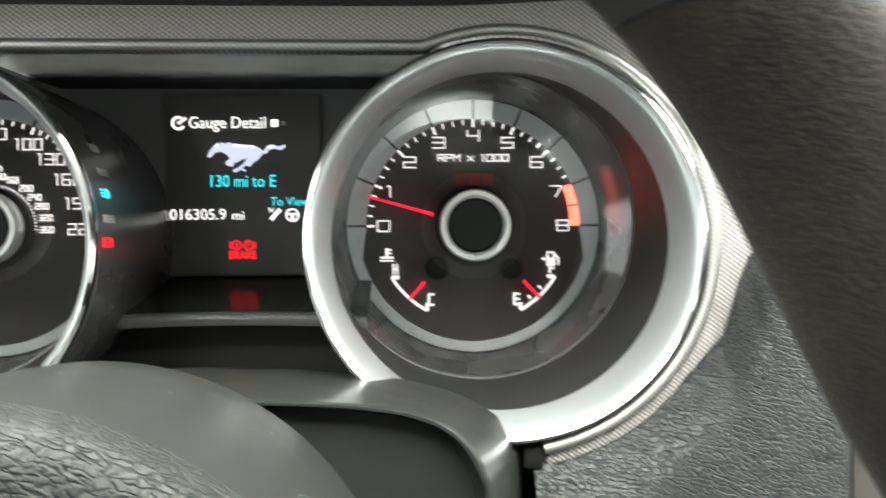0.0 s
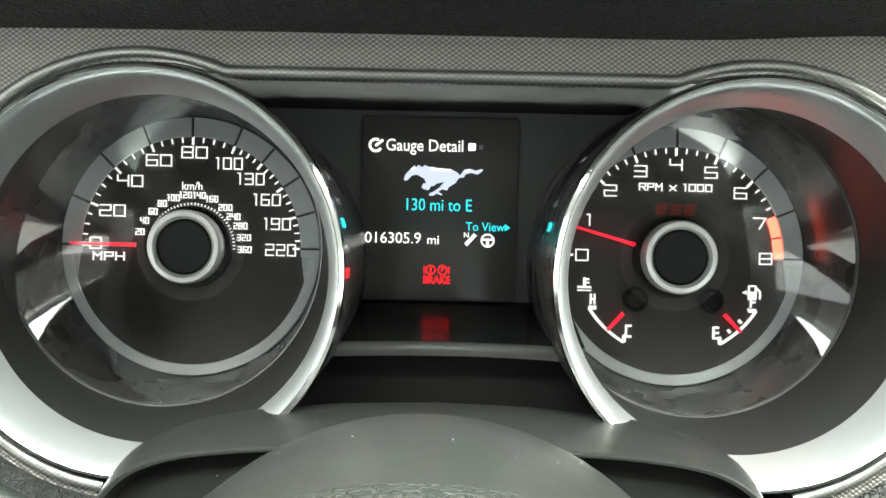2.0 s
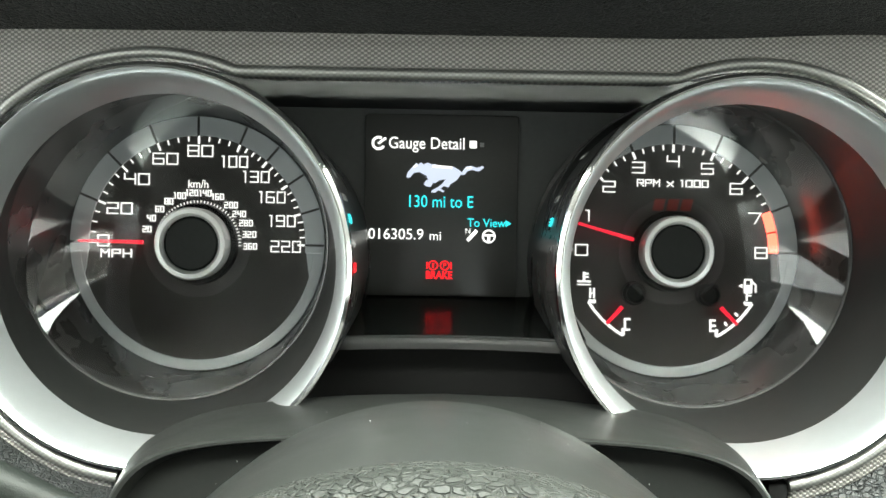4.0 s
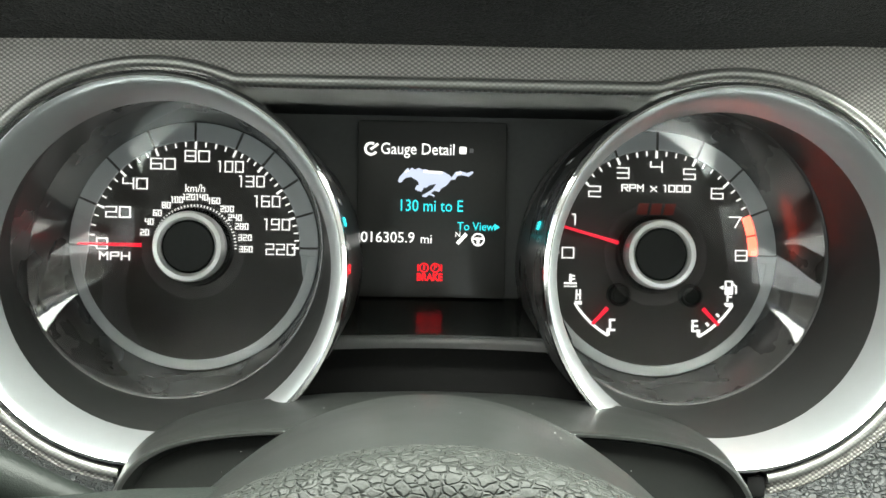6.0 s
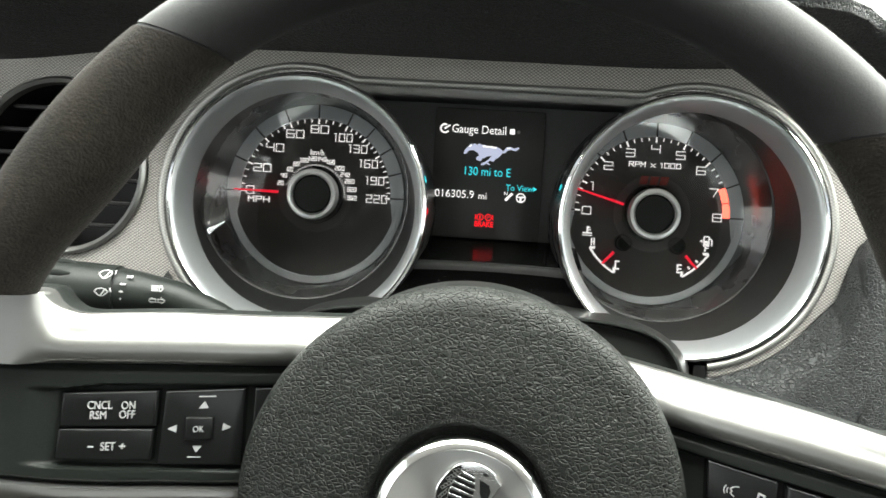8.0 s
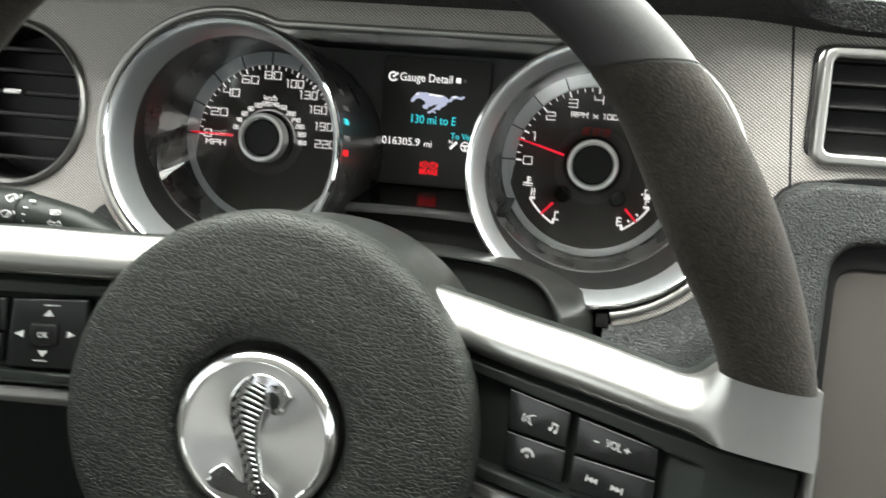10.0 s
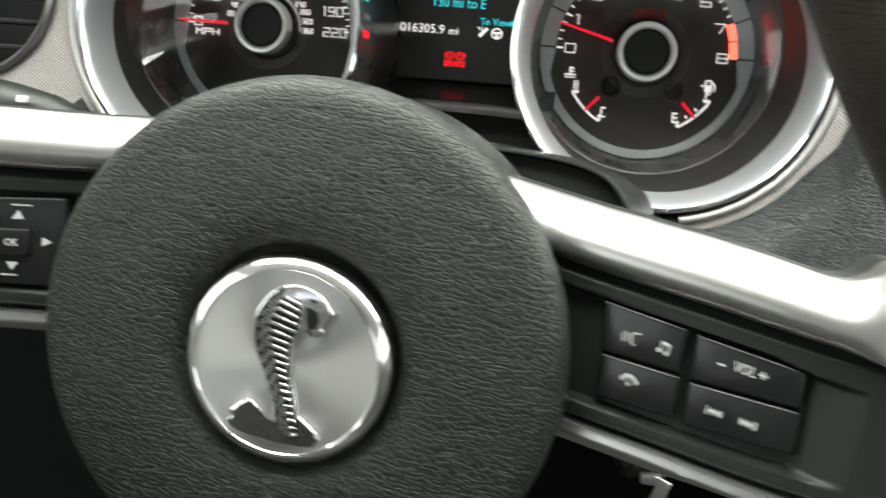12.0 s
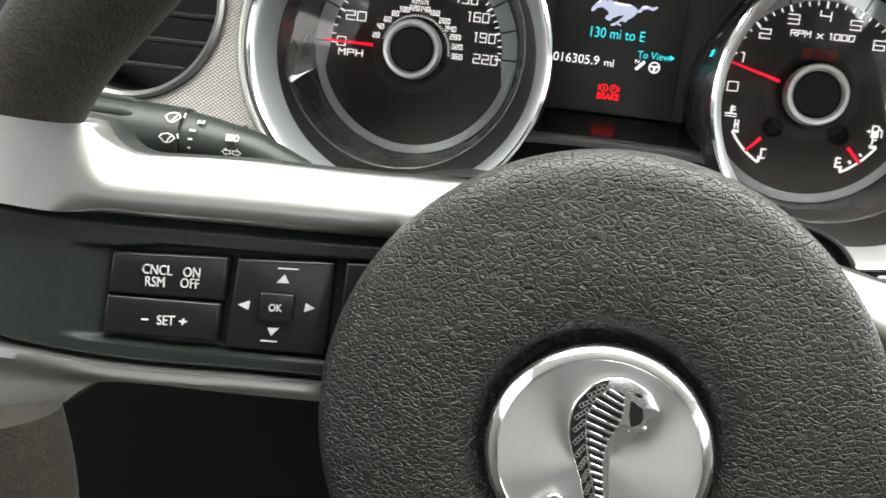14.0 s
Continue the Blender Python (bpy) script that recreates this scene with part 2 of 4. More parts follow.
def words(text, size, x=0, z=0, y=0, wide=1.0, turn=0.0, depth=0.004, bold=0.0):
    cu = bpy.data.curves.new("words", "FONT")
    cu.body, cu.size, cu.align_x, cu.align_y, cu.extrude, cu.offset, cu.resolution_u = text, size, "CENTER", "CENTER", depth / 2, bold, 3
    ob = bpy.data.objects.new("words", cu)
    me = bpy.data.meshes.new_from_object(ob)
    bm = bmesh.new()
    bm.from_mesh(me)
    bpy.data.objects.remove(ob)
    bpy.data.curves.remove(cu)
    bpy.data.meshes.remove(me)
    bm.transform(Matrix.Diagonal((wide, 1, 1, 1)))
    bm.transform(Matrix(((1, 0, 0, 0), (0, 0, -1, 0), (0, 1, 0, 0), (0, 0, 0, 1))))
    bm.transform(pose(x, y, z, 0, turn, 0))
    return bm


def join(*bms):
    me = bpy.data.meshes.new("join")
    out = bmesh.new()
    for b in bms:
        b.to_mesh(me)
        out.from_mesh(me)
        b.free()
    bpy.data.meshes.remove(me)
    return out


def spin(profile, n=96, cx=0.0, cz=0.0, skew=0.0, closed=False):
    """A surface turned about the y axis from (radius, y) pairs; skew shifts the centre down by y * skew."""
    bm = bmesh.new()
    rings = []
    for r, y in profile:
        rings.append([bm.verts.new((cx + r * math.cos(2 * math.pi * i / n), y, cz + skew * y + r * math.sin(2 * math.pi * i / n))) for i in range(n)])
    pairs = list(zip(rings, rings[1:])) + ([(rings[-1], rings[0])] if closed else [])
    for a, b in pairs:
        for i in range(n):
            bm.faces.new((a[i], a[(i + 1) % n], b[(i + 1) % n], b[i]))
    if not closed:
        for ring, (r, _) in ((rings[0], profile[0]), (rings[-1], profile[-1])):
            if r < 0.02:
                bm.faces.new(ring)
    bmesh.ops.recalc_face_normals(bm, faces=bm.faces)
    return bm


def sweep(points, sizes, n=20, caps=True, up=(0, 1, 0)):
    """A tube along points; sizes gives its half width across and along up at each point."""
    bm = bmesh.new()
    rings = []
    for i, p in enumerate(points):
        p = Vector(p)
        t = (Vector(points[min(i + 1, len(points) - 1)]) - Vector(points[max(i - 1, 0)])).normalized()
        side = t.cross(Vector(up)).normalized()
        over = side.cross(t)
        a, b = sizes[i]
        rings.append([bm.verts.new(p + side * a * math.cos(2 * math.pi * k / n) + over * b * math.sin(2 * math.pi * k / n)) for k in range(n)])
    for a, b in zip(rings, rings[1:]):
        for k in range(n):
            bm.faces.new((a[k], a[(k + 1) % n], b[(k + 1) % n], b[k]))
    if caps:
        bm.faces.new(rings[0]), bm.faces.new(rings[-1])
    bmesh.ops.recalc_face_normals(bm, faces=bm.faces)
    return bm


def grid(fn, nu, nv, thick=0.0):
    """A sheet fn(u, v) with u, v from 0 to 1."""
    bm = bmesh.new()
    vs = [[bm.verts.new(fn(i / nu, j / nv)) for j in range(nv + 1)] for i in range(nu + 1)]
    for i in range(nu):
        for j in range(nv):
            bm.faces.new((vs[i][j], vs[i + 1][j], vs[i + 1][j + 1], vs[i][j + 1]))
    if thick:
        bmesh.ops.solidify(bm, geom=bm.faces[:], thickness=thick)
    bmesh.ops.recalc_face_normals(bm, faces=bm.faces)
    return bm


def block(x0, x1, y0, y1, z0, z1, bevel=0.02, seg=2):
    bm = bmesh.new()
    bmesh.ops.create_cube(bm, size=1, matrix=Matrix.LocRotScale(((x0 + x1) / 2, (y0 + y1) / 2, (z0 + z1) / 2), None, (x1 - x0, y1 - y0, z1 - z0)))
    if bevel:
        bmesh.ops.bevel(bm, geom=bm.edges[:], offset=bevel, segments=seg, affect="EDGES", profile=0.5)
    return bm


def arc(cx, cz, r, a0, a1, n=24):
    return [(cx + r * math.cos(radians(a0 + (a1 - a0) * i / n)), cz + r * math.sin(radians(a0 + (a1 - a0) * i / n))) for i in range(n + 1)]


def sector(cx, cz, r0, r1, a0, a1, n=24):
    return arc(cx, cz, r0, a0, a1, n) + arc(cx, cz, r1, a1, a0, n)


def smoothed(points, n=6, closed=False):
    """A soft line through a few points."""
    out, k = [], len(points)
    for i in range(k if closed else k - 1):
        a, b, c, d = (points[(i + j) % k] if closed else points[min(max(i + j, 0), k - 1)] for j in (-1, 0, 1, 2))
        for s in range(n):
            t = s / n
            out.append(tuple(0.5 * (2 * q + (r - p) * t + (2 * p - 5 * q + 4 * r - e) * t * t + (3 * q - p - 3 * r + e) * t ** 3) for p, q, r, e in zip(a, b, c, d)))
    return out if closed else out + [points[-1]]


def along_line(points, q):
    """The point at the share q of a line's length."""
    steps = [math.dist(a, b) for a, b in zip(points, points[1:])]
    left = q * sum(steps)
    for s, a, b in zip(steps, points, points[1:]):
        if left <= s:
            return (a[0] + (b[0] - a[0]) * left / s, a[1] + (b[1] - a[1]) * left / s)
        left -= s
    return points[-1]


def inside(p, outline):
    hit = False
    for (x0, z0), (x1, z1) in zip(outline, outline[1:] + outline[:1]):
        if (z0 > p[1]) != (z1 > p[1]) and p[0] < x0 + (x1 - x0) * (p[1] - z0) / (z1 - z0):
            hit = not hit
    return hit


def rounded(x0, x1, z0, z1, r, n=6):
    return arc(x1 - r, z1 - r, r, 0, 90, n) + arc(x0 + r, z1 - r, r, 90, 180, n) + arc(x0 + r, z0 + r, r, 180, 270, n) + arc(x1 - r, z0 + r, r, 270, 360, n)


def bar(a, b, w, y, depth=0.004, w2=None):
    """A straight mark from a to b in x and z."""
    (x0, z0), (x1, z1) = a, b
    d = Vector((x1 - x0, z1 - z0)).normalized()
    s, e = (-d.y * w / 2, d.x * w / 2), (-d.y * (w2 or w) / 2, d.x * (w2 or w) / 2)
    return plate([[(x0 - s[0], z0 - s[1]), (x1 - e[0], z1 - e[1]), (x1 + e[0], z1 + e[1]), (x0 + s[0], z0 + s[1])]], y, y + depth, 0)


def at(r, a):
    return (r * math.cos(radians(a)), r * math.sin(radians(a)))


# Square numerals and capitals of the gauges, as strokes on a grid of columns a to c and rows 0 to 4
GLYPHS = {"0": "a0c0c4a4a0", "1": "b0b4a4", "2": "a4c4c2a2a0c0", "3": "a4c4c0a0,a2c2", "4": "c0c4,a4a2c2", "5": "c4a4a2c2c0a0", "6": "c4a4a0c0c2a2", "7": "a4c4b0", "8": "a0c0c4a4a0,a2c2", "9": "c2a2a4c4c0a0",
          "M": "a0a4b2c4c0", "P": "a0a4c4c2a2", "H": "a0a4,c0c4,a2c2", "R": "a0a4c4c2a2,b2c0", "x": "a0c3,a3c0", "C": "c4a4a0c0", "E": "c4a4a0c0,a2c2", "F": "c4a4a0,a2c2", " ": ""}


def strokes(text, h, x, z, y, wide=0.95, line=0.17, gap=0.32):
    """Text in the gauges' square strokes, h high, centred at x and z."""
    w, line = h * wide, line * h
    step = w + gap * h
    widths = [w * 0.5 if c == "1" else w * 0.6 if c == " " else w for c in text]
    left = x - (sum(widths) + gap * h * (len(text) - 1)) / 2
    bms, lift = [], 0
    for c, cw in zip(text, widths):
        for run in filter(None, GLYPHS[c].split(",")):
            pts = [(left + "abc".index(run[i]) / 2 * cw, z - h / 2 + int(run[i + 1]) / 4 * h) for i in range(0, len(run), 2)]
            for (x0, z0), (x1, z1) in zip(pts, pts[1:]):
                d = Vector((x1 - x0, z1 - z0)).normalized() * line / 2
                bms.append(bar((x0 - d.x, z0 - d.y), (x1 + d.x, z1 + d.y), line, y - 0.0004 * (lift % 5)))
                lift += 1
        left += cw + gap * h
    return join(*bms)

# ---- the dashboard ----
RING_Z, RING_X = 0.161, 1.100  # centres of the gauge bezels
DIAL_Z, DIAL_X = 0.235, 1.125
RING_R = 0.760
SHIFT = 0.069  # the bezels stand a little to the right of the dials
FACE = -1.0

dashboard = thing("dashboard", "black grained dashboard with a woven silver fascia panel", "dashboard", kind="structure")


def fascia():
    right = arc(RING_X + SHIFT, RING_Z, RING_R, 113, -80, 60)
    lip_right = arc(RING_X + SHIFT, RING_Z, RING_R + 0.085, -80, -38, 16)
    rest = [(1.98, -0.20), (2.04, 0.0), (2.08, 0.10), (2.13, 0.16), (2.20, 0.20), (2.5, 0.25), (3.4, 0.30), (3.4, 1.09), (2.3, 1.09), (-2.9, 1.09), (-2.98, 0.9), (-2.98, -0.3), (-2.9, -0.4), (-2.0, -0.42)]
    lip_left = arc(-RING_X + SHIFT, RING_Z, RING_R + 0.085, 218, 262, 16)
    left = arc(-RING_X + SHIFT, RING_Z, RING_R, 262, 67, 60)
    outer = right + lip_right + rest + lip_left + left
    return plate([outer, arc(-2.40, 0.30, 0.50, 0, 357, 60), rounded(2.215, 3.25, 0.345, 0.935, 0.06)], FACE, FACE + 0.12, 0.02, 3)


part("fascia_panel", fascia(), WEAVE, dashboard, "woven silver fascia panel round the gauges", 12)
bead = arc(RING_X + SHIFT, RING_Z, RING_R + 0.012, -80, 113, 70) + arc(-RING_X + SHIFT, RING_Z, RING_R + 0.012, 67, 262, 70)
part("bead", sweep([(x, FACE - 0.008, z) for x, z in bead], [(0.022, 0.020)] * len(bead), 12), BEAD, dashboard, "raised bead round the gauge opening")
for s in (-1, 1):
    x0 = s * 1.1 + SHIFT + 0.131 * s
    part("bead_end", block(min(x0, x0 - s * 0.07), max(x0, x0 - s * 0.07), FACE - 0.01, FACE + 0.10, -0.675, -0.595, 0.008), BLACK, dashboard)
part("panel_seam", plate([[(2.163, 0.15), (2.177, 0.15), (2.096, 1.06), (2.082, 1.06)]], FACE - 0.003, FACE + 0.05, 0.002), DARK, dashboard)


def top_pad():
    """The hood over the gauges: its underside rises towards the driver, turns over a soft lip and runs back under the windscreen."""
    def edge(x):
        drop = 1 / (1 + math.exp(-(x - 2.02) * 9))
        left = 1 / (1 + math.exp((x + 2.3) * 4))
        return 1.33 - 0.20 * drop - 0.10 * left

    def fn(u, v):
        x = -5.2 + 15.4 * u
        top = edge(x)
        root = 0.035 / (1 + math.exp(-(x - 1.25) * 7)) - 0.07 / (1 + math.exp(-(x - 2.12) * 7)) - 0.15 / (1 + math.exp((x + 2.3) * 4))
        d = 0.42 / (1 + math.exp((x - 1.75) * 8))
        e = 0.26 / (1 + math.exp(-(x - 1.95) * 7))
        prof = [(FACE + 0.13, 0.96 + root), (FACE + 0.03, 1.008 + root), (-1.10, 1.04 + root), (-1.34 - 0.5 * d + 0.75 * e, top - 0.15 - 0.12 * d), (-1.47 - d + e, top - 0.07 - 0.20 * d), (-1.50 - d + e, top - 0.02 - 0.20 * d), (-1.46 - d + e, top + 0.02 - 0.20 * d), (-1.30 - d + 0.6 * e, top + 0.055 - 0.20 * d), (-0.9, top + 0.15 - 0.06 * d), (0.0, top + 0.42), (1.5, top + 0.87), (4.0, top + 1.62), (8.0, top + 2.80)]
        s = v * (len(prof) - 1)
        i = min(int(s), len(prof) - 2)
        w = s - i
        return (x, prof[i][0] * (1 - w) + prof[i + 1][0] * w, prof[i][1] * (1 - w) + prof[i + 1][1] * w)

    return grid(fn, 110, 36)


part("top_pad", top_pad(), DASH, dashboard, "black grained hood over the gauges")


def lower_pad(x0, x1, edge, drop=2.4, reach=1.0):
    def fn(u, v):
        v *= reach
        x = x0 + (x1 - x0) * u
        top = edge(x)
        z = top + 0.05 - drop * v
        y = FACE + 0.04 - 0.15 * math.sin(min(v * 7, 1.0) * math.pi / 2) - 0.05 * math.sin(min(v * 1.6, 1) * math.pi) + 0.5 * max(v - 0.35, 0) - 0.035 * min(max((x - 1.8) / 0.3, 0), 1) * min(v * 9, 1)
        return (x, y, z)

    return grid(fn, 60, 50)


def right_edge(x):
    if x < 1.72:
        return RING_Z - math.sqrt(max((RING_R + 0.090) ** 2 - (x - RING_X - SHIFT) ** 2, 0.0))
    return float(np.interp(x, (1.72, 1.835, 1.98, 2.04, 2.08, 2.13, 2.2), (-0.487, -0.375, -0.21, -0.01, 0.09, 0.15, 0.19)))


part("lower_pad", lower_pad(1.27, 2.30, right_edge, reach=0.52), DASH, dashboard, "black grained lower dashboard pad")
part("lower_pad", lower_pad(-5.2, -1.14, lambda x: max(-0.40, -0.62) if x < -1.75 else RING_Z - math.sqrt(max((RING_R + 0.09) ** 2 - (x + RING_X - SHIFT) ** 2, 0.0)), 0.7), DASH, dashboard)
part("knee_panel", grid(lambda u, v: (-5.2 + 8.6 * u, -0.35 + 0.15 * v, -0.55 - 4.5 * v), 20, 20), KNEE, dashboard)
part("side_pad", block(-5.2, -2.96, -1.0, 0.3, -0.6, 1.08, 0.06, 3), PLASTIC, dashboard)

# Recess between the two gauges, with the display at its back
part("recess_wall", plate([[(-1.0, -0.75), (1.0, -0.75), (1.0, 1.05), (-1.0, 1.05)]], 0.10, 0.14, 0), RECESS, dashboard)
part("recess_roof", grid(lambda u, v: (-0.85 + 1.8 * u, FACE + 0.06 + 1.10 * v, 0.875 + 0.03 * v), 4, 4, 0.02), SHROUD, dashboard)
part("recess_shelf", grid(lambda u, v: (-0.52 + 1.16 * u, 0.09 - 0.60 * v, 0.0 - 0.125 * v - 0.015 * (2 * u - 1) ** 2 * v), 16, 6, 0.01), SHELF, dashboard)
part("recess_sill", grid(lambda u, v: (-0.52 + 1.16 * u, -0.50 - 0.022 * math.sin(math.pi * min(v * 1.6, 1) / 2) - 0.006 * math.sin(math.pi * min(v * 5, 1)), -0.124 - 0.018 * (2 * u - 1) ** 2 - 0.058 * v), 24, 14, 0.012), SILL, dashboard, "grey plastic sill below the display")
part("recess_floor", plate([arc(-RING_X + SHIFT, RING_Z, 0.715, -28, -75, 14) + [(-0.85, -1.3), (0.98, -1.3)] + arc(RING_X + SHIFT, RING_Z, 0.715, 255, 208, 14)], -0.40, -0.36, 0), BLACK, dashboard)


# ---- gauges ----
def bezel(parent, sign):
    c = dict(cx=sign * (RING_X - DIAL_X) + SHIFT, cz=RING_Z - DIAL_Z)
    prof = [(0.700, -0.70), (0.725, -0.95), (0.732, -1.00), (0.730, -1.030), (0.722, -1.046), (0.711, -1.047), (0.701, -1.038), (0.691, -1.020), (0.681, -0.992), (0.672, -0.955), (0.664, -0.910), (0.657, -0.865), (0.652, -0.825)]
    b = part("bezel", spin(prof, 128, **c), BEZEL, parent, "satin silver bezel ring")
    part("bezel_rim", spin([(0.731, -0.995), (0.738, -1.022), (0.733, -1.046), (0.720, -1.053), (0.711, -1.046)], 128, **c), CHROME, b)
    part("funnel", loft_rings(0.655, -0.838, c["cx"], c["cz"], 0.668, -0.41), FUNNEL, parent, "black funnel behind the bezel")
    part("inner_wall", spin([(0.672, -0.41), (0.668, -0.40), (0.607, -0.004), (0.605, 0.01)], 128), WALL, parent)
    part("barrel", spin([(0.730, -0.99), (0.725, -0.5), (0.72, 0.1)], 96, **c), WALL, parent)


def loft_rings(r0, y0, cx, cz, r1, y1, n=128):
    """A funnel from a shifted front ring to one about the dial's centre."""
    bm = bmesh.new()
    rings = []
    for k in range(9):
        w = k / 8
        r, y = r0 + (r1 - r0) * w, y0 + (y1 - y0) * w
        rings.append([bm.verts.new((cx * (1 - w) + r * math.cos(2 * math.pi * i / n), y, cz * (1 - w) + r * math.sin(2 * math.pi * i / n))) for i in range(n)])
    for a, b in zip(rings, rings[1:]):
        for i in range(n):
            bm.faces.new((a[i], a[(i + 1) % n], b[(i + 1) % n], b[i]))
    bmesh.ops.recalc_face_normals(bm, faces=bm.faces)
    return bm


def ticks(angles, r0, r1, w, y):
    return join(*[bar(at(r0, a), at(r1, a), w, y) for a in angles])


def gauge(name, label, sign):
    g = thing(name, label, "gauge", (sign * DIAL_X, 0, DIAL_Z))
    bezel(g, sign)
    part("dial_face", plate([arc(0, 0, 0.665, 0, 357, 90)], 0.0, 0.03, 0.002), DIAL, g)
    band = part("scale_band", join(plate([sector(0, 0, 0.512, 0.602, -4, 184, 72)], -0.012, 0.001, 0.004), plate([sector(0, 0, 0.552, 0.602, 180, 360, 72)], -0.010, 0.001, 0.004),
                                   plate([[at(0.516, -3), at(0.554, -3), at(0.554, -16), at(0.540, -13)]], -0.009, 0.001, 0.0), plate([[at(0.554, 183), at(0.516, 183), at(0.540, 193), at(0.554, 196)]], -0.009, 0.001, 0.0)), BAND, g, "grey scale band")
    hub = part("hub", spin([(0.168, -0.02), (0.168, -0.13), (0.160, -0.145), (0.140, -0.147), (0.128, -0.135), (0.126, -0.11)], 64), HUB, g, "silver hub ring")
    part("hub_cap", spin([(0.127, -0.115), (0.115, -0.125), (0.0, -0.130)], 64), PLASTIC, hub)
    part("hub_base", spin([(0.195, 0.0), (0.190, -0.04), (0.16, -0.05)], 64), PLASTIC, hub)
    lens = part("lens", spin([(0.664, -0.420), (0.42, -0.240), (0.168, -0.055), (0.168, -0.048), (0.42, -0.233), (0.664, -0.413)], 160, closed=True), LENS, g, "clear cone-shaped lens")
    lens.visible_shadow = False
    part("lens_edge", spin([(0.657, -0.416), (0.662, -0.425), (0.668, -0.427), (0.672, -0.420)], 128), LIP, lens, "thin polished edge of the lens")
    return g, band


def needle(parent, name, centre, angle, r0, r1, w0, w1, y):
    (cx, cz) = centre
    p0, p1 = at(r0, angle), at(r1, angle)
    return part(name, bar((cx + p0[0], cz + p0[1]), (cx + p1[0], cz + p1[1]), w0, y, 0.02, w1), RED_GLOW, parent, "glowing red pointer")


speedometer, band = gauge("speedometer", "round speedometer with white numerals and silver bezel, pointer at zero", -1)
REACH = dict(zip((0, 20, 40, 60, 80, 100, 130, 160, 190, 220), (0.447, 0.405, 0.419, 0.430, 0.440, 0.427, 0.422, 0.417, 0.416, 0.418)))
MPH = [(0, 180), (20, 157.5), (40, 135), (60, 112.5), (80, 90), (100, 67.5), (130, 50.6), (160, 33.8), (190, 16.9), (220, 0)]
for v, a in MPH:
    x, z = at(REACH[v], a - 1)
    part("numeral", strokes(str(v), 0.050, x, z, -0.006, 1.0 if v < 100 else 0.70, 0.118, 0.32), WHITE_GLOW, speedometer, smooth=0)
    part("divider", bar(at(0.509, a), at(0.600, a), 0.011, -0.016), DIAL, band, smooth=0)
    part("major_tick", bar(at(0.474, a), at(0.512, a), 0.010, -0.006), WHITE_GLOW, speedometer, smooth=0)
minor = [a0 + (a1 - a0) * k / 4 for (_, a0), (_, a1) in zip(MPH, MPH[1:]) for k in (1, 2, 3)]
part("minor_ticks", ticks(minor, 0.486, 0.509, 0.0065, -0.006), WHITE_GLOW, speedometer, smooth=0)
part("caption", strokes("MPH", 0.034, -0.385, -0.052, -0.006, 1.1, 0.2, 0.45), WHITE_GLOW, speedometer, smooth=0)
part("caption", words("km/h", 0.055, 0.0, 0.282, -0.006, 0.90), WHITE_GLOW, speedometer, smooth=0)
KMH = [(20, 165), (40, 152), (60, 138.5), (80, 125), (100, 111), (120, 97), (140, 82), (160, 67.5), (200, 50), (240, 36.5), (280, 24), (320, 11), (360, -2)]
for v, a in KMH:
    x, z = at(0.243 if 30 < a < 150 else 0.250, a)
    part("small_numeral", strokes(str(v), 0.026, x, z, -0.006, 0.52, 0.2, 0.36), WHITE_GLOW, speedometer, smooth=0)
part("small_ticks", ticks([165 - 167 * k / 36 for k in range(37)], 0.192, 0.206, 0.005, -0.006), WHITE_GLOW, speedometer, smooth=0)
needle(speedometer, "pointer", (0, 0), 179.3, 0.245, 0.545, 0.019, 0.011, -0.06)

tachometer, band = gauge("tachometer", "round engine speed gauge with white numerals, red zone and silver bezel", 1)
for v in range(9):
    a = 180 - 22.5 * v
    x, z = at(0.430, a)
    part("numeral", strokes(str(v), 0.050, x, z, -0.006, 1.12, 0.118), WHITE_GLOW, tachometer, smooth=0)
    part("divider", bar(at(0.509, a), at(0.600, a), 0.011, -0.016), DIAL, band, smooth=0)
    if v < 7:
        part("major_tick", bar(at(0.472, a), at(0.510, a), 0.011, -0.006), WHITE_GLOW, tachometer, smooth=0)
part("minor_ticks", ticks([180 - 22.5 * (v + k / 4) for v in range(7) for k in (1, 2, 3)], 0.484, 0.508, 0.007, -0.006), WHITE_GLOW, tachometer, smooth=0)
part("red_zone", join(plate([sector(0, 0, 0.466, 0.508, 0, 11, 10)], -0.008, 0.001, 0), plate([sector(0, 0, 0.466, 0.508, 12, 23, 10)], -0.008, 0.001, 0)), AMBER, tachometer, "glowing red zone", smooth=0)
part("caption", strokes("RPM x 1000", 0.030, 0, 0.325, -0.006, 0.92, 0.2, 0.36), WHITE_GLOW, tachometer, smooth=0)
part("red_mark", join(*[plate([[(x, 0.195), (x + 0.05, 0.195), (x + 0.062, 0.250), (x + 0.012, 0.250)]], -0.006, 0, 0) for x in (-0.095, -0.028, 0.038)]), RED_MARK, tachometer, "dull red maker's mark", smooth=0)
needle(tachometer, "pointer", (0, 0), 164.5, 0.20, 0.52, 0.018, 0.010, -0.06)
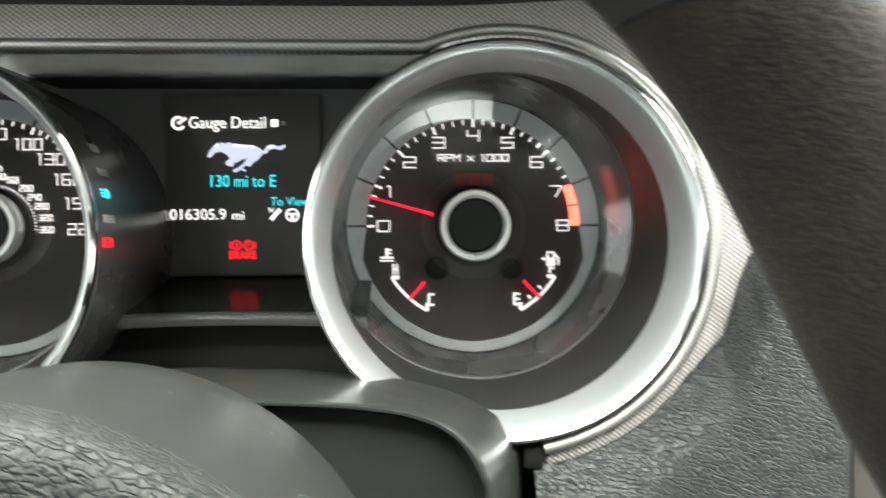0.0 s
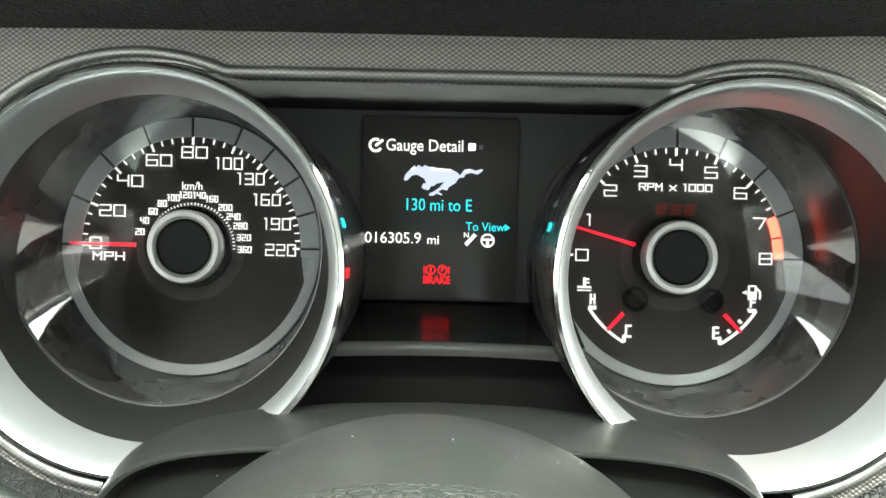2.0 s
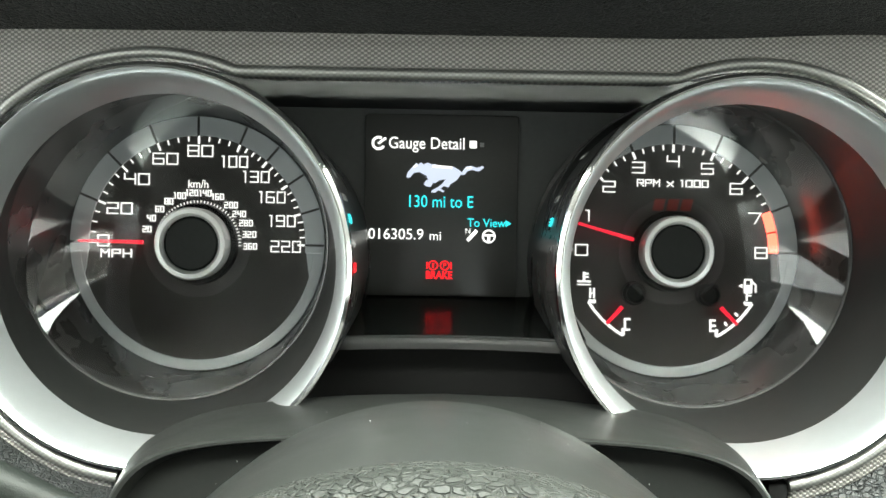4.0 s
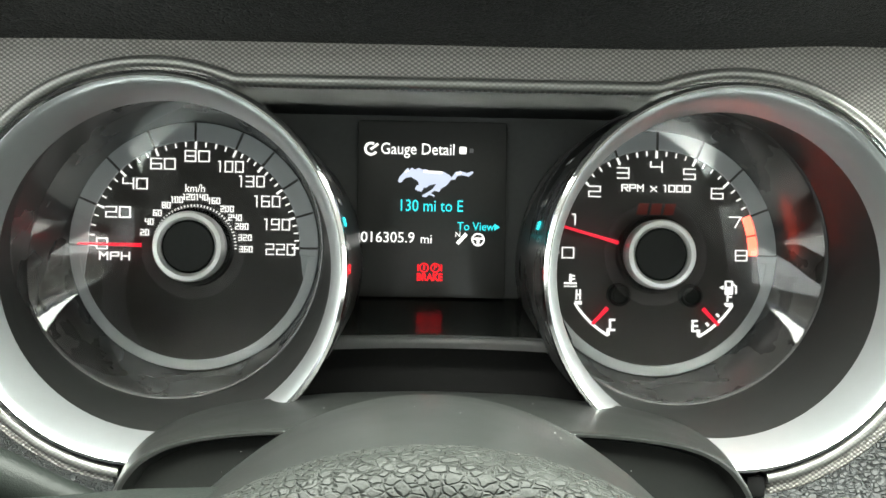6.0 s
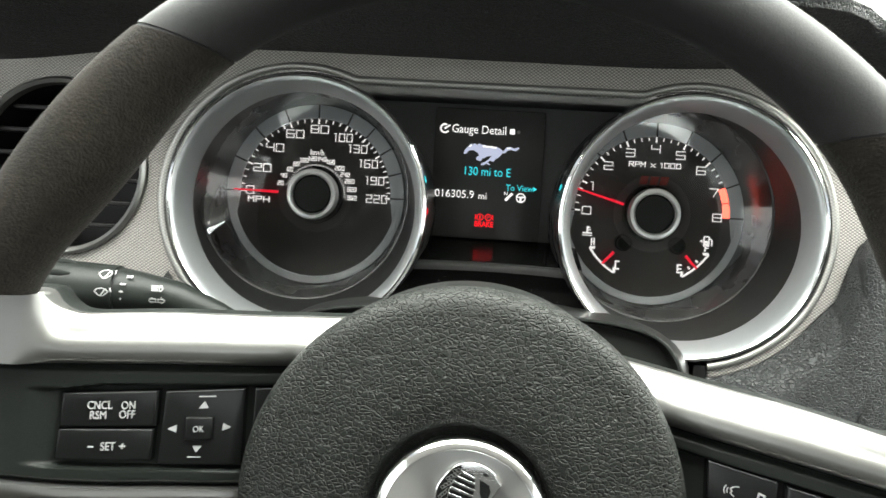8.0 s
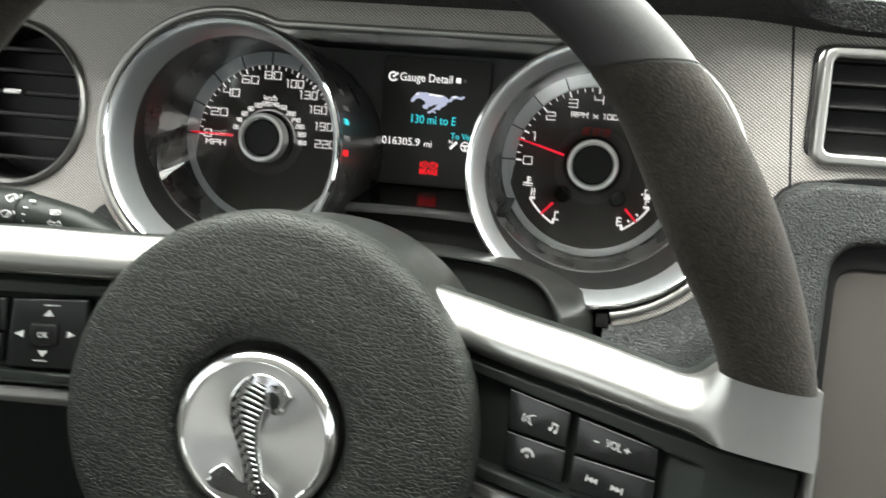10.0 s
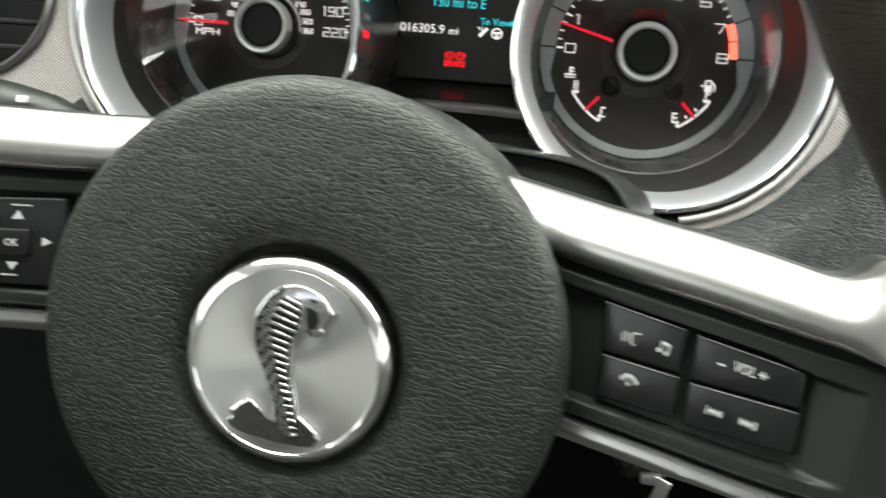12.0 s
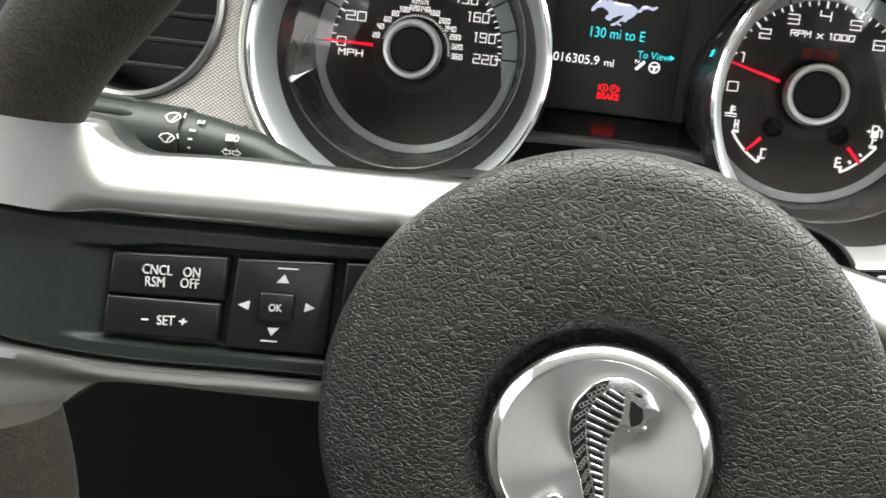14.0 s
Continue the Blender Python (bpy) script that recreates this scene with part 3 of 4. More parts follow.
for sx, an, low, high in ((-1, 228, "C", "H"), (1, -46, "E", "F")):
    c = (sx * 0.178, -0.203)
    a0, a1 = (212, 241) if sx < 0 else (-32, -61)
    part("sub_hub", spin([(0.058, -0.002), (0.056, -0.035), (0.045, -0.045), (0.036, -0.03), (0.0, -0.032)], 40, c[0], c[1]), PLASTIC, tachometer, "small black sub gauge hub")
    e0, e1 = at(0.462, a0), at(0.462, a1)
    part("sub_scale", join(plate([sector(0, 0, 0.456, 0.469, a0, a1, 24)], -0.006, 0, 0), bar(e0, (e0[0] - sx * 0.035, e0[1]), 0.018, -0.0065), bar(e1, (e1[0], e1[1] + 0.035), 0.016, -0.0065)), WHITE_GLOW, tachometer, smooth=0)
    part("letter", strokes(high, 0.042, sx * 0.375, -0.205, -0.006, 0.42, 0.2), WHITE_GLOW, tachometer, smooth=0)
    part("letter", strokes(low, 0.050, sx * 0.205, -0.352, -0.006, 0.42, 0.2), WHITE_GLOW, tachometer, smooth=0)
    needle(tachometer, "sub_pointer", c, an, 0.085, 0.195, 0.018, 0.012, -0.04)
part("temperature_symbol", join(bar((-0.415, -0.105), (-0.415, -0.145), 0.013, -0.006), bar((-0.415, -0.113), (-0.393, -0.113), 0.008, -0.006), bar((-0.415, -0.129), (-0.393, -0.129), 0.008, -0.006), bar((-0.447, -0.150), (-0.383, -0.150), 0.010, -0.0065), bar((-0.447, -0.165), (-0.383, -0.165), 0.006, -0.006)), WHITE_GLOW, tachometer, smooth=0)
part("fuel_symbol", join(plate([rounded(0.352, 0.392, -0.195, -0.125, 0.006), rounded(0.360, 0.384, -0.155, -0.133, 0.003)], -0.006, 0, 0), bar((0.392, -0.14), (0.408, -0.155), 0.008, -0.006), bar((0.408, -0.15), (0.408, -0.19), 0.008, -0.006), plate([[(0.345, -0.150), (0.345, -0.170), (0.325, -0.160)]], -0.006, 0, 0)), WHITE_GLOW, tachometer, smooth=0)
part("fuel_ticks", ticks([-34, -43, -52], 0.425, 0.445, 0.012, -0.006), WHITE_GLOW, tachometer, smooth=0)

def telltale(parent, sign, y, angle, material, kind):
    """A small lit symbol on the outer wall of a gauge's barrel, beside the display."""
    c, s1 = 0.036, 0.006
    pieces = {"lamp": [plate([sector(0, 0, c * 0.40, c * 0.55, -90, 90, 10)], 0, 0.004, 0), bar((0, c * 0.5), (0, -c * 0.5), s1, 0)] + [bar((-c * 0.8, k * c * 0.35), (-c * 0.25, k * c * 0.35), s1, 0) for k in (-1, 0, 1)],
              "grille": [bar((-c * 0.7, k * c * 0.3), (c * 0.7, k * c * 0.3), s1, 0) for k in (-1, 0, 1)] + [bar((k * c * 0.7, -c * 0.4), (k * c * 0.7, c * 0.4), s1, -0.0005) for k in (-1, 0, 1)],
              "square": [plate([rounded(-c * 0.7, c * 0.7, -c * 0.5, c * 0.5, 0.006), rounded(-c * 0.5, c * 0.5, -c * 0.3, c * 0.3, 0.004)], 0, 0.004, 0), bar((-c * 0.4, 0), (c * 0.4, 0), s1, 0)]}[kind]
    bm = join(*pieces)
    bm.transform(Matrix.Scale(1.9, 4, (1, 0, 0)))
    bm.transform(pose(sign * (RING_X - DIAL_X) + SHIFT, y, RING_Z - DIAL_Z) @ Matrix.Rotation(-radians(angle), 4, "Y") @ Matrix.Translation((0.7325, 0, 0)) @ Matrix.Rotation(radians(90), 4, "Z") @ Matrix.Rotation(radians(0 if sign < 0 else 180), 4, "Y"))
    part("warning_light", bm, material, parent, smooth=0)


for y, angle, material, kind in ((-0.74, 30.2, LEGEND, "lamp"), (-0.79, 21.8, LEGEND, "grille"), (-0.84, 14.9, CYAN, "lamp"), (-0.87, 7.2, LEGEND, "grille"), (-0.90, 0.3, RED_LAMP, "square")):
    telltale(speedometer, -1, y, angle, material, kind)
for y, angle, material, kind in ((-0.55, 140.0, LEGEND, "grille"), (-0.58, 156.9, LEGEND, "grille"), (-0.66, 164.8, CYAN, "lamp")):
    telltale(tachometer, 1, y, angle, material, kind)

# ---- message display ----
display = thing("message_display", "black message display with white, cyan and red glowing text", "display", (0.02, 0.06, 0.44))
part("panel", plate([rounded(-0.365, 0.375, -0.44, 0.435, 0.02)], 0.0, 0.03, 0.004), SCREEN, display)
part("title", words("Gauge Detail", 0.080, -0.068, 0.293, -0.004, 0.88), WHITE_GLOW, display, smooth=0)
part("title_symbol", plate([sector(-0.300, 0.293, 0.022, 0.034, 60, 330, 20)], -0.004, 0, 0), WHITE_GLOW, display, smooth=0)
part("title_symbol", bar((-0.302, 0.290), (-0.265, 0.318), 0.012, -0.004), WHITE_GLOW, display, smooth=0)
part("page_mark", plate([rounded(0.138, 0.173, 0.275, 0.311, 0.005)], -0.004, 0, 0), WHITE_GLOW, display, smooth=0)
part("page_mark", plate([rounded(0.188, 0.208, 0.282, 0.303, 0.003)], -0.004, 0, 0), LEGEND, display, smooth=0)
part("range_text", words("130 mi to E", 0.082, 0.0, 0.013, -0.004, 0.84), CYAN, display, smooth=0)
part("hint_text", words("To View", 0.058, 0.225, -0.085, -0.004, 0.92), CYAN, display, smooth=0)
part("hint_arrow", plate([[(0.318, -0.068), (0.318, -0.102), (0.345, -0.085)]], -0.004, 0, 0), CYAN, display, smooth=0)
part("odometer_text", words("016305.9", 0.074, -0.210, -0.146, -0.004, 0.98), WHITE_GLOW, display, smooth=0)
part("odometer_unit", words("mi", 0.062, -0.020, -0.151, -0.004, 1.0), WHITE_GLOW, display, smooth=0)
part("steering_symbol", join(plate([arc(0.238, -0.148, 0.033, 0, 350, 30), arc(0.238, -0.148, 0.025, 0, 350, 30)], -0.004, 0, 0), bar((0.210, -0.143), (0.266, -0.143), 0.010, -0.004), bar((0.238, -0.146), (0.238, -0.176), 0.014, -0.004)), WHITE_GLOW, display, smooth=0)
part("mode_symbol", bar((0.135, -0.170), (0.180, -0.120), 0.018, -0.004), WHITE_GLOW, display, smooth=0)
part("mode_letter", words("N", 0.036, 0.137, -0.125, -0.004), WHITE_GLOW, display, smooth=0)
part("brake_text", words("BRAKE", 0.050, 0.0, -0.340, -0.004, 0.86, bold=0.0015), RED_LAMP, display, smooth=0)
part("brake_symbol", join(*[plate([arc(x, -0.292, 0.024, 0, 350, 24), arc(x, -0.292, 0.018, 0, 350, 24)], -0.004, 0, 0) for x in (-0.028, 0.028)], bar((-0.028, -0.280), (-0.028, -0.304), 0.008, -0.004), words("P", 0.034, 0.028, -0.292, -0.004), bar((-0.058, -0.275), (-0.058, -0.309), 0.006, -0.004), bar((0.058, -0.275), (0.058, -0.309), 0.006, -0.004)), RED_LAMP, display, smooth=0)
HORSE = [(-0.164, 0.133), (-0.157, 0.156), (-0.131, 0.186), (-0.115, 0.202), (-0.109, 0.191), (-0.095, 0.203), (-0.080, 0.193), (-0.063, 0.203), (-0.044, 0.194), (-0.021, 0.196), (-0.017, 0.183), (0.020, 0.187), (0.059, 0.186), (0.089, 0.170), (0.101, 0.158), (0.122, 0.186), (0.147, 0.190), (0.176, 0.181), (0.205, 0.191), (0.209, 0.182), (0.186, 0.164), (0.152, 0.171), (0.128, 0.164), (0.118, 0.148), (0.097, 0.146), (0.080, 0.121), (0.049, 0.101), (0.041, 0.085), (0.017, 0.091), (0.0, 0.078), (0.020, 0.067), (0.014, 0.061), (-0.007, 0.070), (-0.026, 0.058), (-0.044, 0.060), (-0.041, 0.069), (-0.015, 0.083), (0.007, 0.100), (0.026, 0.125), (-0.008, 0.117), (-0.022, 0.106), (-0.035, 0.105), (-0.046, 0.085), (-0.068, 0.089), (-0.080, 0.098), (-0.071, 0.116), (-0.059, 0.119), (-0.067, 0.138), (-0.101, 0.157), (-0.128, 0.152), (-0.145, 0.132), (-0.156, 0.128)]
part("emblem_highlight", join(bar((-0.040, 0.186), (0.055, 0.180), 0.012, -0.006), bar((-0.130, 0.180), (-0.112, 0.190), 0.008, -0.006), bar((0.125, 0.178), (0.150, 0.183), 0.008, -0.006)), WHITE_GLOW, display, smooth=0)
part("pale_emblem", plate([HORSE], -0.004, 0, 0), PALE, display, "pale blue plain emblem", smooth=0)


# ---- vents ----
def round_vent():
    v = thing("air_vent", "round black dashboard air vent with slats and silver rim", "air vent", (-2.40, FACE, 0.30))
    part("rim", spin([(0.505, 0.02), (0.505, -0.03), (0.490, -0.045), (0.470, -0.03), (0.462, 0.02)], 72), SATIN, v, "thin silver rim")
    part("drum", spin([(0.468, -0.01), (0.46, 0.12), (0.45, 0.35), (0.0, 0.36)], 64), BLACK, v)
    for k in range(6):
        z = -0.33 + 0.132 * k
        w = math.sqrt(0.452 ** 2 - z * z)
        part("slat", block(-w, w, 0.03, 0.13, z - 0.014, z + 0.014, 0.008), BLACK, v)
    part("tab", block(-0.06, 0.06, -0.005, 0.05, 0.05, 0.085, 0.01), SATIN, v, "small silver thumb tab")


round_vent()
vent = thing("air_vent", "rectangular black dashboard air vent with horizontal slats and silver frame", "air vent", (2.73, FACE, 0.64))
part("frame", plate([rounded(-0.48, 0.52, -0.326, 0.29, 0.07), rounded(-0.424, 0.46, -0.264, 0.228, 0.035)], -0.05, 0.08, 0.02, 3), SATIN, vent, "silver vent frame")
part("duct", block(-0.45, 0.48, 0.10, 0.3, -0.28, 0.24, 0.01), DARK, vent)
for k in range(4):
    z = -0.145 + 0.1215 * k
    part("slat", block(-0.43, 0.465, -0.005, 0.11, z - 0.007, z + 0.007, 0.004), BLACK, vent)

# ---- centre stack ----
stack = thing("centre_stack", "black grained centre stack round a grey radio screen", "dashboard", (2.4, -1.15, -0.19))
part("surround", plate([rounded(-0.34, 1.6, -2.2, 0.41, 0.24), rounded(-0.02, 1.3, -2.0, 0.10, 0.16)], -0.04, 0.35, 0.06, 4), DASH, stack, "black grained surround")
part("radio_bezel", plate([rounded(-0.04, 1.32, -2.02, 0.12, 0.16), rounded(0.035, 1.25, -1.9, -0.03, 0.10)], 0.08, 0.2, 0.012, 3), BLACK, stack)
part("radio_screen", plate([rounded(0.02, 1.27, -1.92, -0.015, 0.10)], 0.10, 0.14, 0.004), GREY_SCREEN, stack, "grey unlit radio screen")


# ---- steering column ----
column = thing("steering_column", "black plastic steering column shroud", "steering column", (0.035, -1.61, -0.305))


def shroud():
    """A soft arch, flat on top, with a thin bright front edge round a set-back face."""
    near = smoothed([(0.0, 0.005), (0.3, 0.001), (0.5, -0.007), (0.65, -0.019), (0.78, -0.040), (0.88, -0.077), (0.95, -0.135), (1.0, -0.225), (1.02, -0.345), (1.02, -0.95)], 5)
    far = smoothed([(0.0, 0.002), (0.35, -0.009), (0.52, -0.025), (0.75, -0.051), (0.93, -0.098), (1.05, -0.155), (1.14, -0.225), (1.19, -0.305), (1.2, -0.40), (1.2, -0.95)], 5)

    def outline(w, k, drop):
        right = [((x0 + (x1 - x0) * w) * k, z0 + (z1 - z0) * w - drop) for (x0, z0), (x1, z1) in zip(near, far)][::-1]
        return right + [(-x, z) for x, z in reversed(right[:-1])]
    bm = bmesh.new()
    rings = []
    for y, w, k, drop in ((1.1, 1.0, 0.97, 0.10), (0.78, 1.0, 0.995, 0.012), (0.71, 1.0, 1.0, 0.0), (0.35, 0.5, 1.0, -0.002), (0.03, 0.04, 1.0, 0.0), (0.008, 0.0, 1.0, 0.001), (0.0, 0.0, 0.994, 0.005), (0.0, 0.0, 0.984, 0.012), (0.02, 0.0, 0.976, 0.018), (0.05, 0.0, 0.966, 0.026)):
        rings.append([bm.verts.new((x, y, z)) for x, z in outline(w, k, drop)])
    for a, b in zip(rings, rings[1:]):
        for i in range(len(a) - 1):
            bm.faces.new((a[i], a[i + 1], b[i + 1], b[i]))
    bm.faces.new(rings[-1])
    bmesh.ops.recalc_face_normals(bm, faces=bm.faces)
    return bm


part("shroud", shroud(), SHROUD, column)

stalk = thing("turn_signal_stalk", "black plastic indicator stalk with white symbols, on the steering column", "stalk", (-1.2, -1.86, -0.315))
pts = [(0.30, 0.10, -0.24), (0.15, 0.04, -0.155), (0.0, 0.0, -0.075), (-0.18, 0.0, -0.012), (-0.36, 0.0, 0.015), (-0.455, 0.0, 0.021)]
part("lever", sweep(pts, [(0.05, 0.06), (0.055, 0.065), (0.064, 0.075), (0.085, 0.09), (0.104, 0.10), (0.110, 0.108)], 28, up=(0, 0, 1)), PLASTIC, stalk)
part("collar", sweep([(-0.453, 0, 0.022), (-0.468, 0, 0.022)], [(0.104, 0.102)] * 2, 28, up=(0, 0, 1)), DARK, stalk)
part("knob", sweep([(-0.463, 0, 0.022), (-0.468, 0, 0.022), (-0.75, 0, 0.026), (-1.03, 0, 0.03), (-1.06, 0, 0.03), (-1.07, 0, 0.03)], [(0.113, 0.111), (0.119, 0.117), (0.124, 0.124), (0.128, 0.128), (0.12, 0.12), (0.09, 0.09)], 28, up=(0, 0, 1)), PLASTIC, stalk, "ribbed black end knob")


def on_stalk(bm, r):
    """Lays a flat mark on the round of the stalk."""
    for v in bm.verts:
        dz = max(min(v.co.z - 0.022, r * 0.97), -r * 0.97)
        v.co.y += -math.sqrt(r * r - dz * dz) - 0.003
        v.co.x += 0.058
    return bm


part("lamp_symbol", on_stalk(join(plate([sector(-0.291, 0.052, 0.010, 0.0145, -90, 90, 10)], 0, 0.003, 0), bar((-0.2935, 0.0405), (-0.2935, 0.0635), 0.004, 0), *[bar((-0.330, 0.0415 + 0.007 * k), (-0.300, 0.0415 + 0.007 * k), 0.0042, 0) for k in range(4)]), 0.108), LEGEND, stalk, smooth=0)
for s in (-1, 1):
    arrow = [[(s * x - 0.303, z - 0.004) for x, z in line] for line in ([(0.040, 0), (0.021, 0.017), (0.021, 0.009), (0.003, 0.009), (0.003, -0.009), (0.021, -0.009), (0.021, -0.017)], [(0.034, 0), (0.0245, 0.0085), (0.0245, 0.0045), (0.0070, 0.0045), (0.0070, -0.0045), (0.0245, -0.0045), (0.0245, -0.0085)])]
    part("arrow_symbol", on_stalk(plate(arrow, 0, 0.003, 0), 0.108), LEGEND, stalk, smooth=0)
part("setting_marks", on_stalk(join(bar((-0.452, 0.103), (-0.452, 0.090), 0.005, 0), bar((-0.430, 0.103), (-0.430, 0.090), 0.005, 0), *[bar((-0.477 + 0.026 * (k == 0), 0.096 - 0.034 * k), (-0.445 + 0.018 * (k == 0) - 0.008 * k, 0.096 - 0.034 * k), 0.0075, 0) for k in range(4)]), 0.113), LEGEND, stalk, smooth=0)
for cx, cz in ((-0.554, 0.100), (-0.560, 0.020)):
    line = [(-0.034, 0.004), (-0.022, 0.017), (0.0, 0.022), (0.022, 0.017), (0.034, 0.004), (0.012, -0.016), (0.0, -0.018), (-0.012, -0.016)]
    part("wiper_symbol", on_stalk(join(plate([[(cx + x, cz + z) for x, z in line], [(cx + 0.84 * x, cz + 0.80 * z) for x, z in line]], 0, 0.003, 0), bar((cx - 0.004, cz - 0.017), (cx + 0.016, cz + 0.012), 0.005, 0), bar((cx + 0.040, cz + 0.022), (cx + 0.046, cz + 0.004), 0.0045, 0)), 0.120), LEGEND, stalk, smooth=0)
for k in range(5):
    a = radians(20 + 35 * k)
    part("rib", sweep([(-0.66, -0.118 * math.sin(a), 0.024 + 0.118 * math.cos(a)), (-0.70, -0.124 * math.sin(a), 0.024 + 0.124 * math.cos(a)), (-1.0, -0.128 * math.sin(a), 0.03 + 0.128 * math.cos(a))], [(0.012, 0.005), (0.018, 0.010), (0.018, 0.010)], 10), PLASTIC, stalk)


# ---- steering wheel ----
wheel = thing("steering_wheel", "black suede and leather steering wheel with satin silver spokes, turned slightly", "steering wheel", (0.01, -0.03, -0.915), 5.0)


def rim_half(a):
    """Half width of the rim at an angle: slim on top, thick at the thumb rests, slimmer again at the spokes."""
    d = min(abs(a - 36), abs(a - 144))
    low = 0.016 * (1 - min(max((abs(a - 90) - 36) / 30, 0), 1))
    d2 = min(abs(a - 196), abs(a - 344))
    return 0.143 - low + 0.036 * math.exp(-((d / 9.5) ** 2)) + 0.072 * math.exp(-((d2 / 14) ** 2))


def rim_outer(a):
    return 1.93 + 0.13 * max(math.sin(radians(a)), 0) ** 2


def rim_arc(a0, a1, n, grow=0.0):
    pts, sizes = [], []
    for i in range(n + 1):
        a = a0 + (a1 - a0) * i / n
        h = rim_half(a % 360)
        r = rim_outer(a) - h
        pts.append((r * math.cos(radians(a)), -3.0 + 0.03 * (1 - math.sin(radians(a))), r * math.sin(radians(a))))
        sizes.append((h + grow, 0.155 + grow))
    bm = sweep(pts, sizes, 32)
    # the seams run slantwise, higher on the inner side; so do the ends at the spokes
    for v in bm.verts:
        a, r = math.degrees(math.atan2(v.co.z, v.co.x)), math.hypot(v.co.x, v.co.z)
        h = rim_half(a % 360)
        inner = (rim_outer(a) - h - r) / h
        lift = math.exp(-(((a - 51) / 13) ** 2)) - math.exp(-(((a - 129) / 13) ** 2))
        end = math.exp(-(((a - 19) / 5) ** 2)) - math.exp(-(((a - 161) / 5) ** 2))
        t = radians(a + lift * (1.8 + 3.0 * inner) + end * 1.6 * inner)
        v.co.x, v.co.z = r * math.cos(t), r * math.sin(t)
    return bm


part("grip", rim_arc(18.9, 51, 40), SUEDE, wheel, "black suede grip")
part("grip", rim_arc(129, 161.1, 40), SUEDE, wheel, "black suede grip")
part("top_rim", rim_arc(51.4, 128.6, 60), LEATHER, wheel, "smooth black leather rim top")
part("bottom_rim", rim_arc(190, 350, 90), SUEDE, wheel, "black suede rim")
for a in (51.2, 128.8):
    part("seam", rim_arc(a - 0.25, a + 0.25, 2, -0.004), DARK, wheel)


def bend(bm, amount=1.0):
    """Spokes come forward from the hub towards the rim."""
    for v in bm.verts:
        x = min(max(abs(v.co.x), 0.7), 2.0)
        v.co.y += -2.66 - amount * (0.36 * (x - 0.95) - 0.10 * max(x - 1.3, 0) ** 2 * 2.2)
    bmesh.ops.recalc_face_normals(bm, faces=bm.faces)
    return bm


def dense(bm, cuts=0.08):
    """Cuts a plate across x so that it can bend."""
    x0, x1 = min(v.co.x for v in bm.verts), max(v.co.x for v in bm.verts)
    k = x0 + cuts
    while k < x1:
        bmesh.ops.bisect_plane(bm, geom=bm.verts[:] + bm.edges[:] + bm.faces[:], plane_co=(k, 0, 0), plane_no=(1, 0, 0))
        k += cuts
    return bm


def mirrored(line, s):
    return [(s * x, z) for x, z in line]


TOP_EDGE = smoothed([(0.48, 0.610), (0.60, 0.595), (0.72, 0.581), (0.85, 0.568), (0.99, 0.558), (1.16, 0.545), (1.32, 0.526), (1.40, 0.515), (1.455, 0.509), (1.50, 0.517), (1.54, 0.546), (1.575, 0.582), (1.66, 0.580), (1.76, 0.576), (1.85, 0.578), (1.89, 0.578)], 6)
LOW_EDGE = smoothed([(0.48, 0.416), (0.60, 0.404), (0.73, 0.391), (0.93, 0.373), (1.19, 0.354), (1.44, 0.333), (1.55, 0.325), (1.66, 0.320), (1.80, 0.318), (1.87, 0.318), (1.90, 0.318)], 6)


def along(line, x):
    for (x0, z0), (x1, z1) in zip(line, line[1:]):
        if x <= x1:
            return z0 + (z1 - z0) * (x - x0) / (x1 - x0)
    return line[-1][1]


def trim(s):
    """The silver spoke trim: a broad upper face that looks up, rounding over to a narrow front; a raised facet at its outer end."""
    ys = [0.085, 0.060, 0.040, 0.010, -0.018, -0.040, -0.052, -0.056, -0.054, -0.045, -0.028, 0.0, 0.03, 0.12]
    vs = [0.0, 0.0, 0.02, 0.14, 0.28, 0.42, 0.55, 0.66, 0.76, 0.86, 0.94, 0.985, 1.0, 1.0]
    bm = bmesh.new()
    rows = []
    n = 110
    for i in range(n + 1):
        x = 0.50 + 1.38 * i / n
        zt, zb = along(TOP_EDGE, x), along(LOW_EDGE, x)
        facet = min(max((x - 1.475) / 0.125, 0), 1)
        facet = facet * facet * (3 - 2 * facet)
        rows.append([bm.verts.new((s * (x + 0.02 * v * facet), y * (1 - facet) + facet * (-0.048 - 0.020 * v + (0.13 if k in (0, 13) else 0)), zt + (zb - zt) * v)) for k, (v, y) in enumerate(zip(vs, ys))])
    for a, c in zip(rows, rows[1:]):
        for k in range(len(vs) - 1):
            bm.faces.new((a[k], a[k + 1], c[k + 1], c[k]))
    bm.faces.new(rows[0])
    bm.faces.new(rows[-1])
    return bend(bm)


TAIL = [(1.845, 0.575), (1.878, 0.565), (1.902, 0.45), (1.914, 0.363), (1.923, 0.21), (1.920, 0.057), (1.906, -0.04), (1.885, -0.12), (1.84, -0.26), (1.78, -0.40), (1.73, -0.37), (1.81, -0.18), (1.868, -0.072), (1.886, -0.027), (1.892, 0.085), (1.894, 0.21), (1.888, 0.30), (1.862, 0.318)]
POD_TOP = smoothed([(0.60, 0.400), (0.73, 0.385), (0.93, 0.367), (1.19, 0.348), (1.44, 0.327), (1.66, 0.314), (1.80, 0.312), (1.86, 0.310), (1.884, 0.295), (1.892, 0.24)], 6)
POD_LOW = smoothed([(0.60, -0.075), (0.88, -0.088), (1.10, -0.096), (1.28, -0.106), (1.44, -0.110), (1.60, -0.108), (1.74, -0.100), (1.86, -0.062), (1.884, -0.030), (1.892, 0.06)], 6)
